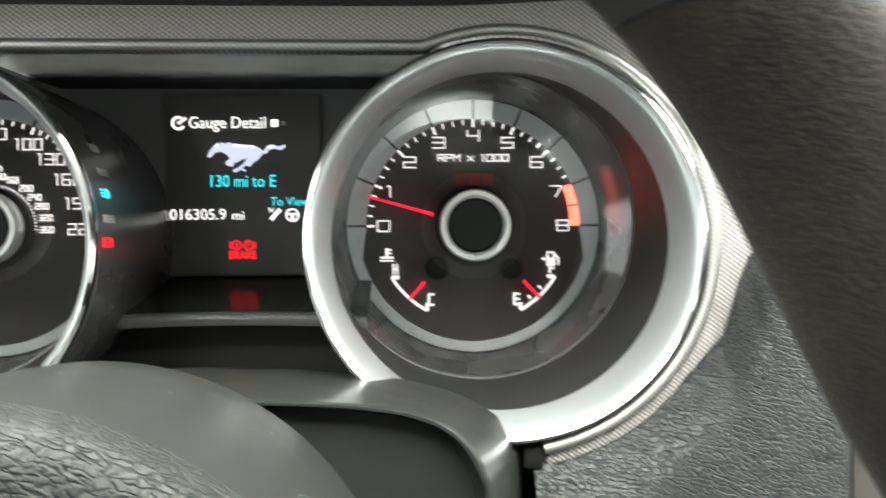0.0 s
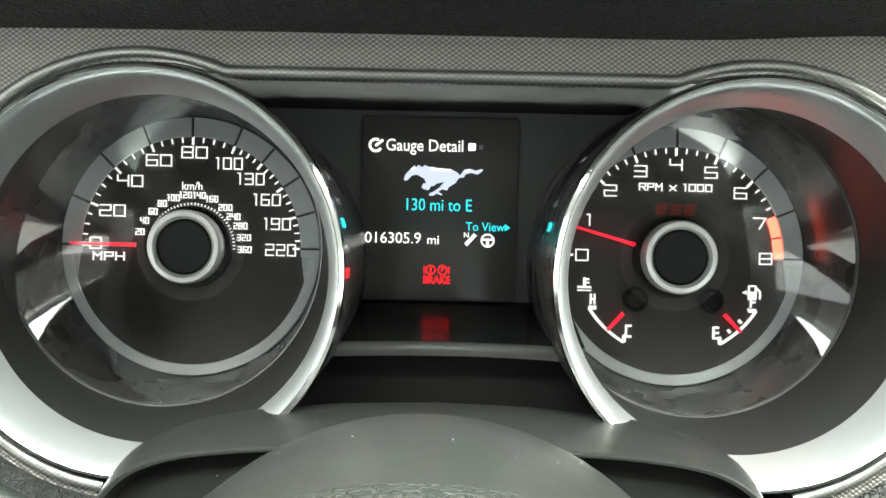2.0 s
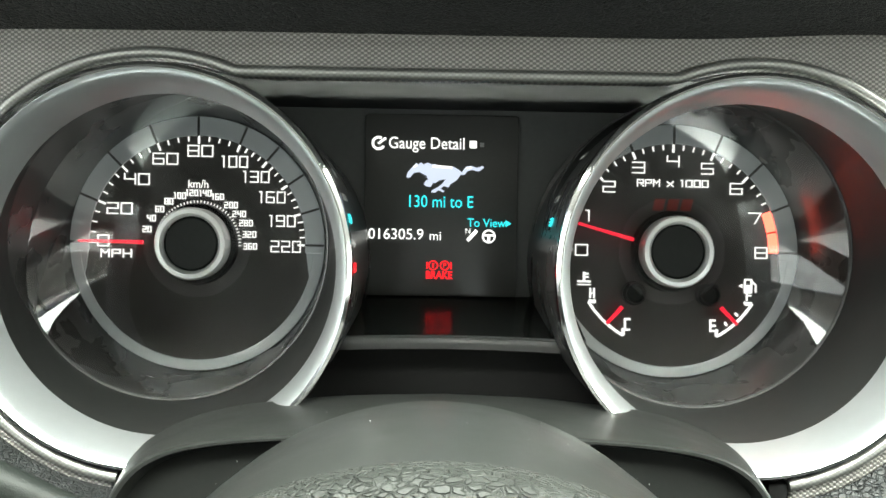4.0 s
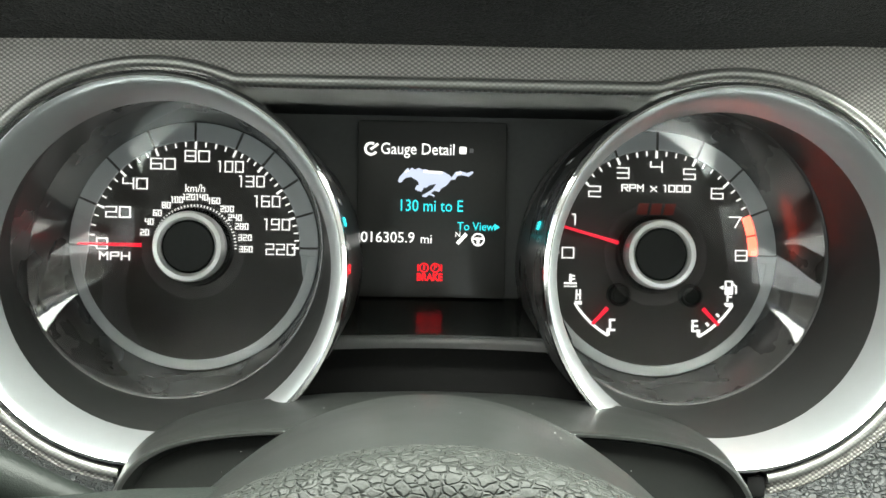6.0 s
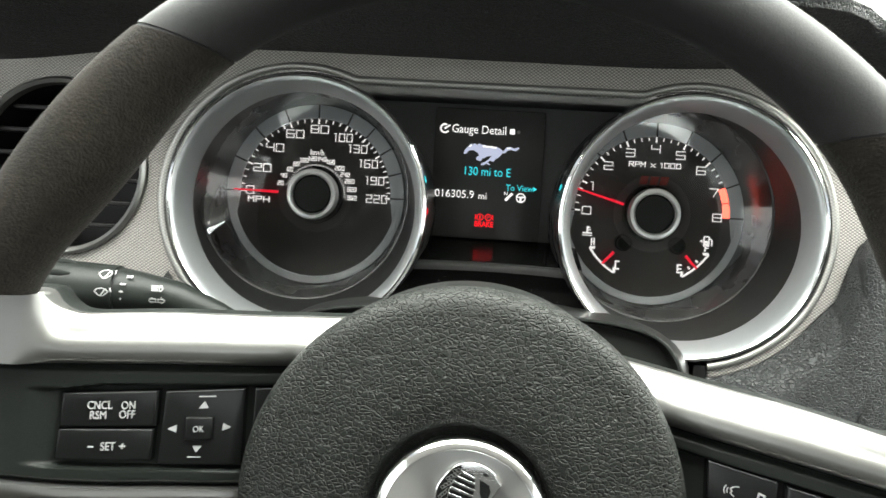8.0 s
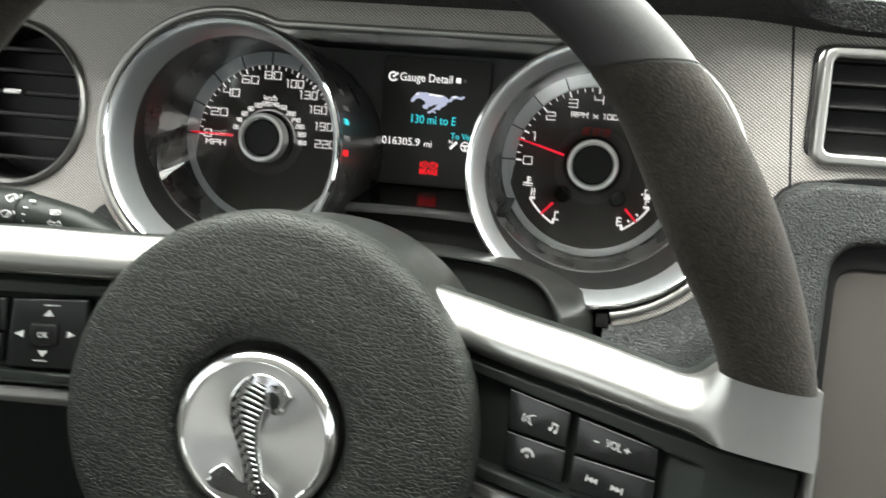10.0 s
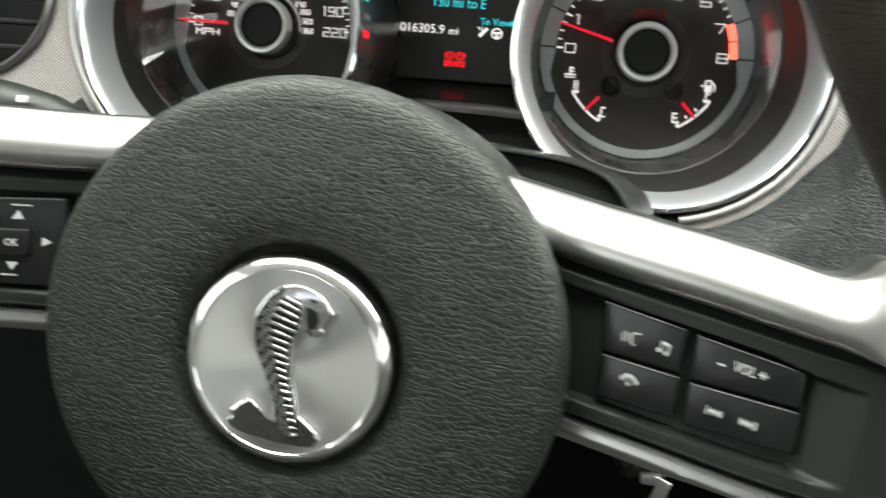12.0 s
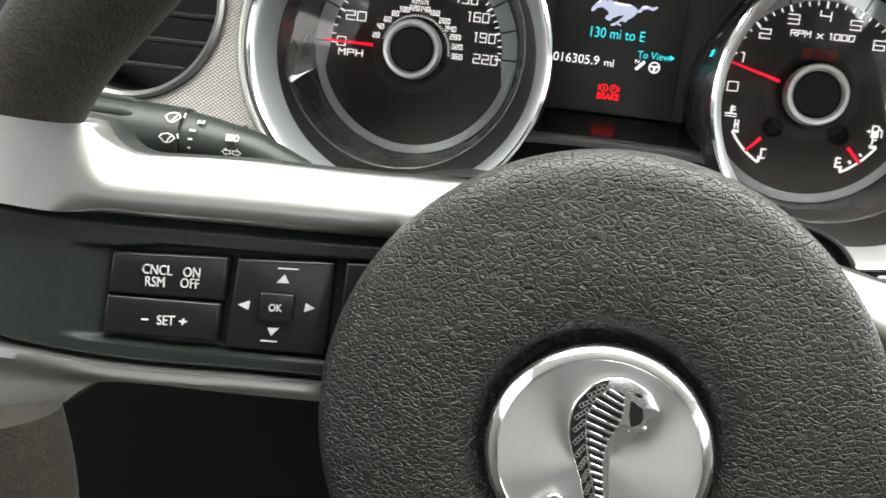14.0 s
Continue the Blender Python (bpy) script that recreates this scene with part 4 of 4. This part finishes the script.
LOWER_TOP = [(0.60, -0.08), (0.88, -0.094), (1.10, -0.102), (1.28, -0.112), (1.44, -0.116), (1.60, -0.114), (1.74, -0.108), (1.845, -0.075)]
LOWER_LOW = smoothed([(0.60, -0.15), (0.85, -0.160), (1.10, -0.166), (1.28, -0.164), (1.41, -0.172), (1.47, -0.190), (1.515, -0.228), (1.56, -0.275), (1.70, -0.345), (1.76, -0.38)], 5) + [(1.83, -0.18), (1.845, -0.09)]


def lower_trim(s):
    """The silver edge under the spoke: a crisp upper edge, rolling away underneath, widening into a leg at the rim."""
    bm = bmesh.new()
    rows = []
    for i in range(91):
        x = 0.60 + 1.245 * i / 90
        zt, zb = along(LOWER_TOP, x), along(LOWER_LOW, x)
        line = [(0.0, 0.12), (0.0, -0.004), (0.004, -0.014)]
        for k in range(1, 9):
            d = 0.004 + (zt - zb - 0.008) * k / 8
            line.append((d, -0.012 - 0.006 * min(d / 0.034, 1) + 0.7 * min(max(d - 0.036, 0), 0.035)))
        line += [(zt - zb, line[-1][1] + 0.02), (zt - zb, 0.12)]
        rows.append([bm.verts.new((s * x, y, zt - d)) for d, y in line])
    for a, c in zip(rows, rows[1:]):
        for k in range(len(a) - 1):
            bm.faces.new((a[k], a[k + 1], c[k + 1], c[k]))
    bm.faces.new(rows[0])
    bm.faces.new(rows[-1])
    return bend(bm)


def soft(a, b, x):
    t = min(max((x - a) / (b - a), 0), 1)
    return t * t * (3 - 2 * t)


def pod(s):
    """The black spoke face: a pocket for the switches sunk into it, with a long scoop running out of its outer end."""
    def fn(u, v):
        x = 0.62 + 1.270 * u
        zt, zb = along(POD_TOP, x), along(POD_LOW, x)
        z = zb + (zt - zb) * v
        top, low = along(POD_TOP, x) - 0.075 - 0.02 * soft(1.3, 1.5, x), along(POD_LOW, x) + 0.070
        high = soft(low - 0.014, low + 0.002, z) * (1 - soft(top - 0.004, top + 0.012, z))
        pocket = high * (1 - soft(1.452, 1.478, x))
        scoop = high * min(max((1.59 - x) / 0.12, 0), 1)
        edge = 0.03 * (soft(0.94, 1.0, v) + 1 - soft(0.0, 0.05, v)) + 0.04 * soft(0.985, 1.0, u)
        return (s * x, 0.0 + 0.036 * scoop + 0.018 * pocket + edge, z)

    return bend(grid(fn, 170, 70))


for s in (-1, 1):
    spoke = part("spoke", pod(s), PLASTIC, wheel, "black plastic spoke with a sunken switch pocket", smooth=50)
    backing = [(x, z + 0.002) for x, z in TOP_EDGE[::3]] + [(1.87, 0.30), (1.86, -0.05), (1.60, -0.09), (0.62, -0.06)]
    part("backing", bend(dense(plate([mirrored(backing, s)], 0.075, 0.20, 0.012, 2))), PLASTIC, spoke, "black backing behind the trim")
    part("upper_trim", trim(s), SATIN, spoke, "satin silver spoke trim")
    part("edge_trim", bend(dense(plate([mirrored(TAIL, s)], -0.030, 0.14, 0.014, 3))), SATIN, spoke, "satin silver spoke trim")
    part("lower_trim", lower_trim(s), SATIN, spoke, "satin silver spoke trim")


def button(line, legend=()):
    b = part("button", bend(dense(plate([line], 0.006, 0.08, 0.010, 3))), GLOSS, wheel, "black switch with white legend")
    for bm in legend:
        part("legend", bend(bm), LEGEND, b, smooth=0)


def marks(pieces, x, z, turn=0.0, size=1.0):
    """Legend pieces drawn about the origin, set at a place."""
    for bm in pieces:
        bm.transform(pose(x, 0, z, 0, turn, 0) @ Matrix.Diagonal((size, 1, size, 1)))
    return pieces


Y = 0.002
T = 0.004
TL = -5.0
button([(-1.472, 0.222), (-1.163, 0.258), (-1.158, 0.122), (-1.472, 0.097)], [words("CNCL", 0.043, -1.345, 0.188, Y, 0.70, TL), words("RSM", 0.043, -1.346, 0.151, Y, 0.70, TL), words("ON", 0.043, -1.252, 0.195, Y, 0.70, TL), words("OFF", 0.043, -1.253, 0.161, Y, 0.70, TL)])
button([(-1.472, 0.091), (-1.163, 0.113), (-1.160, -0.008), (-1.474, -0.026)], [words("SET", 0.043, -1.302, 0.038, Y, 0.72, TL), bar((-1.368, 0.033), (-1.350, 0.034), 0.005, Y), bar((-1.266, 0.042), (-1.246, 0.043), 0.005, Y), bar((-1.256, 0.052), (-1.256, 0.033), 0.005, Y - 0.001)])
button([(-1.138, 0.258), (-0.868, 0.292), (-0.848, -0.008), (-1.138, -0.022)], [plate([[(-1.019, 0.203), (-0.985, 0.207), (-1.001, 0.232)]], Y, Y + T, 0), plate([[(-1.023, 0.059), (-0.991, 0.062), (-1.008, 0.035)]], Y, Y + T, 0), plate([[(-1.115, 0.119), (-1.084, 0.136), (-1.084, 0.106)]], Y, Y + T, 0), plate([[(-0.899, 0.140), (-0.928, 0.153), (-0.928, 0.124)]], Y, Y + T, 0), bar((-1.036, 0.016), (-0.990, 0.019), 0.004, Y), bar((-1.022, 0.248), (-0.965, 0.254), 0.004, Y)])
button([(-0.835, 0.296), (-0.70, 0.312), (-0.70, 0.0), (-0.822, -0.006)])
ok = part("ok_button", bend(plate([[(-1.056, 0.169), (-0.960, 0.177), (-0.955, 0.089), (-1.053, 0.080)]], -0.010, 0.03, 0.008, 3)), GLOSS, wheel, "small raised black switch")
part("legend", bend(words("OK", 0.034, -1.006, 0.128, -0.014, 0.75, TL)), LEGEND, ok, smooth=0)
mic = [bar((0.006, 0.020), (-0.006, 0.006), 0.005, Y), bar((-0.006, 0.006), (0.003, 0.0), 0.005, Y), bar((0.003, 0.0), (-0.002, -0.010), 0.005, Y), bar((-0.002, -0.010), (0.014, -0.020), 0.005, Y), bar((0.006, 0.020), (0.024, 0.024), 0.004, Y)] + [plate([sector(0.004, 0.0, 0.018 + 0.011 * k, 0.022 + 0.011 * k, 145, 215, 6)], Y, Y + T, 0) for k in range(2)]
note = [bar((-0.010, 0.018), (-0.010, -0.014), 0.005, Y), bar((0.014, 0.014), (0.014, -0.018), 0.005, Y), bar((-0.012, 0.018), (0.017, 0.013), 0.009, Y - 0.001), plate([arc(-0.016, -0.014, 0.0075, 0, 340, 10)], Y, Y + T, 0), plate([arc(0.008, -0.019, 0.0075, 0, 340, 10)], Y, Y + T, 0)]
phone = [plate([sector(0, -0.012, 0.018, 0.030, 10, 170, 12)], Y, Y + T, 0), bar((-0.030, 0.0), (-0.026, -0.016), 0.010, Y - 0.001), bar((0.030, 0.0), (0.026, -0.016), 0.010, Y - 0.001), bar((0.0, 0.004), (0.0, -0.026), 0.005, Y), plate([[(-0.010, -0.020), (0.010, -0.020), (0.0, -0.034)]], Y - 0.001, Y + T, 0)]
button([(0.880, 0.300), (1.119, 0.278), (1.125, 0.143), (0.896, 0.146)], marks(mic, 0.972, 0.208, 4, 0.9) + marks(note, 1.068, 0.207, 4, 0.82))
button([(0.898, 0.139), (1.126, 0.135), (1.131, 0.006), (0.905, 0.004)], marks(phone, 0.990, 0.088, 4, 0.76))
button([(1.147, 0.272), (1.432, 0.246), (1.442, 0.139), (1.155, 0.136)], [words("VOL", 0.043, 1.284, 0.208, Y, 0.68, 4), bar((1.214, 0.205), (1.232, 0.204), 0.005, Y), bar((1.322, 0.206), (1.342, 0.205), 0.005, Y), bar((1.332, 0.216), (1.332, 0.196), 0.005, Y - 0.001)])
skip = [bar((-0.021, 0.012), (-0.021, -0.012), 0.005, Y)] + [plate([[(x + 0.017, 0.011), (x + 0.017, -0.011), (x, 0.0)]], Y, Y + T, 0) for x in (-0.017, 0.0)]
ahead = [bar((0.021, 0.012), (0.021, -0.012), 0.005, Y)] + [plate([[(x, 0.011), (x, -0.011), (x + 0.017, 0.0)]], Y, Y + T, 0) for x in (-0.017, 0.0)]
button([(1.154, 0.129), (1.442, 0.132), (1.452, 0.006), (1.160, 0.0)], marks(skip, 1.235, 0.064, 4) + marks(ahead, 1.319, 0.060, 4))

part("hub_housing", spin([(0.70, -1.84), (0.765, -1.86), (0.775, -1.90), (0.79, -2.1), (0.80, -2.45), (0.79, -2.66)], 96), SHROUD, wheel, "black plastic hub housing")
pad = part("hub_pad", spin([(0.790, -2.60), (0.812, -2.66), (0.816, -2.72), (0.810, -2.770), (0.796, -2.806), (0.770, -2.829), (0.735, -2.842), (0.68, -2.855), (0.60, -2.872), (0.52, -2.886), (0.46, -2.893), (0.405, -2.890), (0.372, -2.879), (0.348, -2.860), (0.332, -2.830), (0.322, -2.79), (0.0, -2.78)], 128), PAD, wheel, "round grained black hub pad")
emblem = part("emblem", spin([(0.296, -2.785), (0.296, -2.899), (0.27, -2.9005), (0.0, -2.902)], 128, 0.006, -0.005), SPUN, pad, "round brushed silver badge")
part("badge_ring", spin([(0.311, -2.785), (0.311, -2.880), (0.3095, -2.886), (0.305, -2.893), (0.298, -2.900), (0.289, -2.906), (0.279, -2.910), (0.2745, -2.911), (0.272, -2.9085), (0.2705, -2.898)], 128, 0.006, -0.005), CHROME, emblem, "polished ring of the badge")

LEFT = [(0.002, 0.225), (-0.034, 0.215), (-0.064, 0.193), (-0.088, 0.159), (-0.104, 0.124), (-0.106, 0.079), (-0.095, 0.027), (-0.057, -0.046), (-0.022, -0.120), (-0.010, -0.186)]
INNER = [(-0.007, 0.193), (-0.040, 0.170), (-0.054, 0.133), (-0.060, 0.096), (-0.051, 0.054), (-0.023, -0.030), (0.011, -0.113), (0.028, -0.155), (0.052, -0.228)]
OUTER = [(0.018, 0.186), (0.026, 0.148), (0.026, 0.122), (0.019, 0.085), (0.006, 0.047), (0.005, 0.002), (0.013, -0.041), (0.026, -0.092), (0.054, -0.176), (0.068, -0.219)]
RIGHT = [(0.050, 0.088), (0.037, 0.097), (0.025, 0.068), (0.022, 0.029), (0.028, -0.020), (0.037, -0.063), (0.050, -0.105), (0.065, -0.157)]
HEAD = [(0.002, 0.225), (0.027, 0.225), (0.060, 0.215), (0.087, 0.200), (0.104, 0.180), (0.119, 0.162)]
JAW = [(0.119, 0.162), (0.104, 0.135), (0.094, 0.114), (0.099, 0.105), (0.085, 0.089), (0.069, 0.083), (0.050, 0.088)]
TAIL_L = [(-0.010, -0.186), (-0.030, -0.181), (-0.071, -0.143), (-0.092, -0.134), (-0.118, -0.150), (-0.144, -0.180), (-0.133, -0.190), (-0.149, -0.212), (-0.130, -0.230), (-0.094, -0.240), (0.004, -0.249)]
TAIL_R = [(0.004, -0.249), (0.052, -0.246), (0.094, -0.245), (0.121, -0.234), (0.130, -0.214), (0.115, -0.190), (0.065, -0.157)]
left, inner, outer, right = smoothed(LEFT), smoothed(INNER), smoothed(OUTER), smoothed(RIGHT)
tail = smoothed(TAIL_L, 4)[:-1] + smoothed(TAIL_R, 4)
outline = left[:-1] + tail[:-1] + right[::-1][:-1] + smoothed(JAW, 3)[::-1][:-1] + smoothed(HEAD, 4)[::-1][:-1]


def tilted(bm):
    bm.transform(pose(0.010, 0, 0.006, 0, 0, 0))
    return bm


part("relief", tilted(plate([outline], -2.922, -2.895, 0.006, 3)), CHROME, emblem, "raised silver badge relief")
part("rib_field", tilted(plate([inner[2:] + outer[::-1]], -2.9245, -2.91, 0)), GLOSS, emblem, "dark field of the badge relief", smooth=0)
for k in range(20):
    q = 0.03 + 0.94 * k / 19
    (x0, z0), (x1, z1) = along_line(inner, q), along_line(outer, q)
    part("rib", tilted(bar((x0, z0), (x1, z1), 0.0085, -2.932, 0.02, 0.0055)), CHROME, emblem, smooth=0)
skin = [((1 - m) * a[0] + m * c[0], (1 - m) * a[1] + m * c[1]) for q in [0.06 + 0.94 * i / 40 for i in range(41)] for a, c, m in [(along_line(left, q), along_line(inner, q), 0.12)]]
skin += [((1 - m) * a[0] + m * c[0], (1 - m) * a[1] + m * c[1]) for q in [1 - 0.94 * i / 40 for i in range(41)] for a, c, m in [(along_line(left, q), along_line(inner, q), 0.90)]]
coil = [(x * 0.965, -0.198 + (z + 0.198) * 0.92) for x, z in TAIL_L[:-1] + TAIL_R]
part("skin_field", tilted(join(plate([skin], -2.9245, -2.91, 0), plate([coil], -2.9250, -2.91, 0))), BLACK, emblem, "dark scaly field of the badge relief", smooth=0)


def diamond(x, z, a, h):
    return plate([[(x - a, z), (x, z + h), (x + a, z), (x, z - h)], [(x - a * 0.70, z), (x, z + h * 0.70), (x + a * 0.70, z), (x, z - h * 0.70)]], -2.9254, -2.915, 0)


scales = []
for k in range(25):
    a, c = along_line(left, 0.08 + 0.90 * k / 24), along_line(inner, 0.08 + 0.90 * k / 24)
    for m in ((0.36, 0.66) if k % 2 else (0.50, 0.80)):
        scales.append(diamond(a[0] + (c[0] - a[0]) * m, a[1] + (c[1] - a[1]) * m, 0.0085, 0.0085))
for i in range(26):
    for k in range(10):
        x, z = -0.145 + 0.011 * i, -0.245 + 0.012 * k + (0.006 if i % 2 else 0)
        if inside((x, z), coil) and not inside((x, z), inner[-14:] + outer[::-1][:14]):
            scales.append(diamond(x, z, 0.0034, 0.0034))
tagged(part("scale_relief", tilted(join(*scales)), SATIN, emblem, "raised silver scales of the badge", smooth=0), kind="stuff")
part("mouth", tilted(plate([[(0.040, 0.172), (0.074, 0.158), (0.083, 0.133), (0.078, 0.114), (0.057, 0.101), (0.046, 0.126)]], -2.9245, -2.91, 0)), GLOSS, emblem, "dark mouth of the badge relief", smooth=0)
part("eye", tilted(plate([[(0.044, 0.192), (0.060, 0.196), (0.070, 0.186), (0.056, 0.185)]], -2.9245, -2.91, 0)), GLOSS, emblem, smooth=0)

# worn marks moulded into the pad below the badge
for k in range(7):
    a = radians(248 + 9 * k + (1.5 if k % 2 else 0))
    r, d = 0.413, 0.017
    x, z = r * math.cos(a), r * math.sin(a)
    part("moulded_mark", bar((x + d * math.cos(a + 0.3), z + d * math.sin(a + 0.3)), (x - d * math.cos(a + 0.3), z - d * math.sin(a + 0.3)), 0.009, -2.8955, 0.02), PAD, pad, smooth=0)

# ---- ignition ----
lock = thing("ignition_lock", "black ignition lock with a pale metal key below the column", "ignition lock", (1.0, -1.25, -1.25))
part("barrel", sweep([(-0.15, 0.15, 0.05), (0.08, -0.15, -0.22), (0.20, -0.30, -0.38)], [(0.12, 0.12), (0.10, 0.10), (0.09, 0.09)], 20), BLACK, lock)
part("collar", sweep([(0.195, -0.29, -0.375), (0.207, -0.305, -0.39)], [(0.075, 0.075)] * 2, 20), PLASTIC, lock)
key = part("key", plate([[(0.262, -0.392), (0.332, -0.422), (0.322, -0.450), (0.307, -0.508), (0.277, -0.528), (0.243, -0.502), (0.262, -0.450)]], -0.36, -0.34, 0.006), SATIN, lock, "pale metal key")
part("key_shaft", block(0.20, 0.29, -0.352, -0.300, -0.44, -0.40, 0.006), SATIN, key)

# ---- dust ----
dust = thing("dust", "tiny pale dust specks on the steering column shroud", "dust", (0, 0, 0), kind="stuff")
rng = random.Random(4)
specks = bmesh.new()
for _ in range(34):
    a = radians(rng.uniform(50, 130))
    y = rng.uniform(-2.4, -1.95)
    p = (0.01 + 0.806 * math.cos(a), y, -0.915 + 0.806 * math.sin(a)) if rng.random() < 0.5 else (rng.uniform(-0.42, 0.48), rng.uniform(-1.55, -1.25), -0.307)
    bmesh.ops.create_icosphere(specks, subdivisions=1, radius=rng.uniform(0.0007, 0.0016), matrix=Matrix.Translation(p))
part("specks", specks, LEGEND, dust)

# ---- cabin ----
# Unseen shell, added to bound the light and give the silver something to reflect.
W0 = Matrix.Identity(4)
TRIM = mat("grey_cabin_trim", (0.12, 0.118, 0.114), 0.7, 0, 0.1, 300, 0.3, 1500)
CARPET = mat("grey_cabin_carpet", (0.04, 0.04, 0.04), 0.95, 0, 0.2, 900, 0.5, 2500)
cabin = thing("cabin", "unseen car cabin shell with grey headlining and window openings", "car interior", base=W0, kind="structure")
part("floor", block(-0.75, 1.45, -2.3, 1.0, 0.20, 0.25, 0), CARPET, cabin, scale=1)
part("firewall", block(-0.75, 1.45, 1.0, 1.05, 0.2, 1.02, 0), DARK, cabin, scale=1)
part("roof", block(-0.70, 1.40, -2.3, -0.49, 1.52, 1.56, 0.01), LINING, cabin, "grey headlining", scale=1)
part("rear_wall", block(-0.75, 1.45, -2.34, -2.3, 0.2, 1.15, 0), TRIM, cabin, scale=1)
part("side_wall", block(-0.75, -0.70, -2.3, 1.0, 0.2, 1.02, 0), TRIM, cabin, scale=1)
part("side_wall", block(1.40, 1.45, -2.3, 1.0, 0.2, 1.02, 0), TRIM, cabin, scale=1)
for x in (-0.70, 1.36):
    part("pillar", sweep([(x, 0.62, 1.0), (x * 0.98 + 0.01, -0.46, 1.54)], [(0.04, 0.05)] * 2, 12), LINING, cabin, scale=1)
    part("pillar", block(x, x + 0.06, -1.62, -1.48, 0.9, 1.53, 0.01), LINING, cabin, scale=1)
    part("pillar", block(x, x + 0.06, -2.3, -1.95, 0.9, 1.53, 0.01), LINING, cabin, scale=1)
# Unseen seat; its dark cloth stands in for the driver's body in reflections.
SEAT = mat("dark_seat_cloth", (0.03, 0.0295, 0.029), 0.8, 0, 0.1, 300, 0.3, 1200)
seat = thing("driver_seat", "unseen dark cloth driver seat, there for reflections", "car seat", base=W0)
part("cushion", block(-0.27, 0.27, -1.15, -0.60, 0.42, 0.58, 0.06, 4), SEAT, seat, scale=1)
part("backrest", block(-0.26, 0.26, -1.30, -1.12, 0.50, 1.18, 0.07, 4), SEAT, seat, scale=1)
part("base", block(-0.20, 0.20, -1.1, -0.65, 0.24, 0.44, 0.02), DARK, seat, scale=1)
ground = thing("ground", "pale grey paved ground outside the car", "ground", base=W0, kind="structure")
part("paving", block(-400, 400, -400, 400, -0.2, 0.0, 0), mat("pale_paving", (0.35, 0.35, 0.34), 0.85, 0, 0.2, 3, 0.3, 60), ground, scale=1)
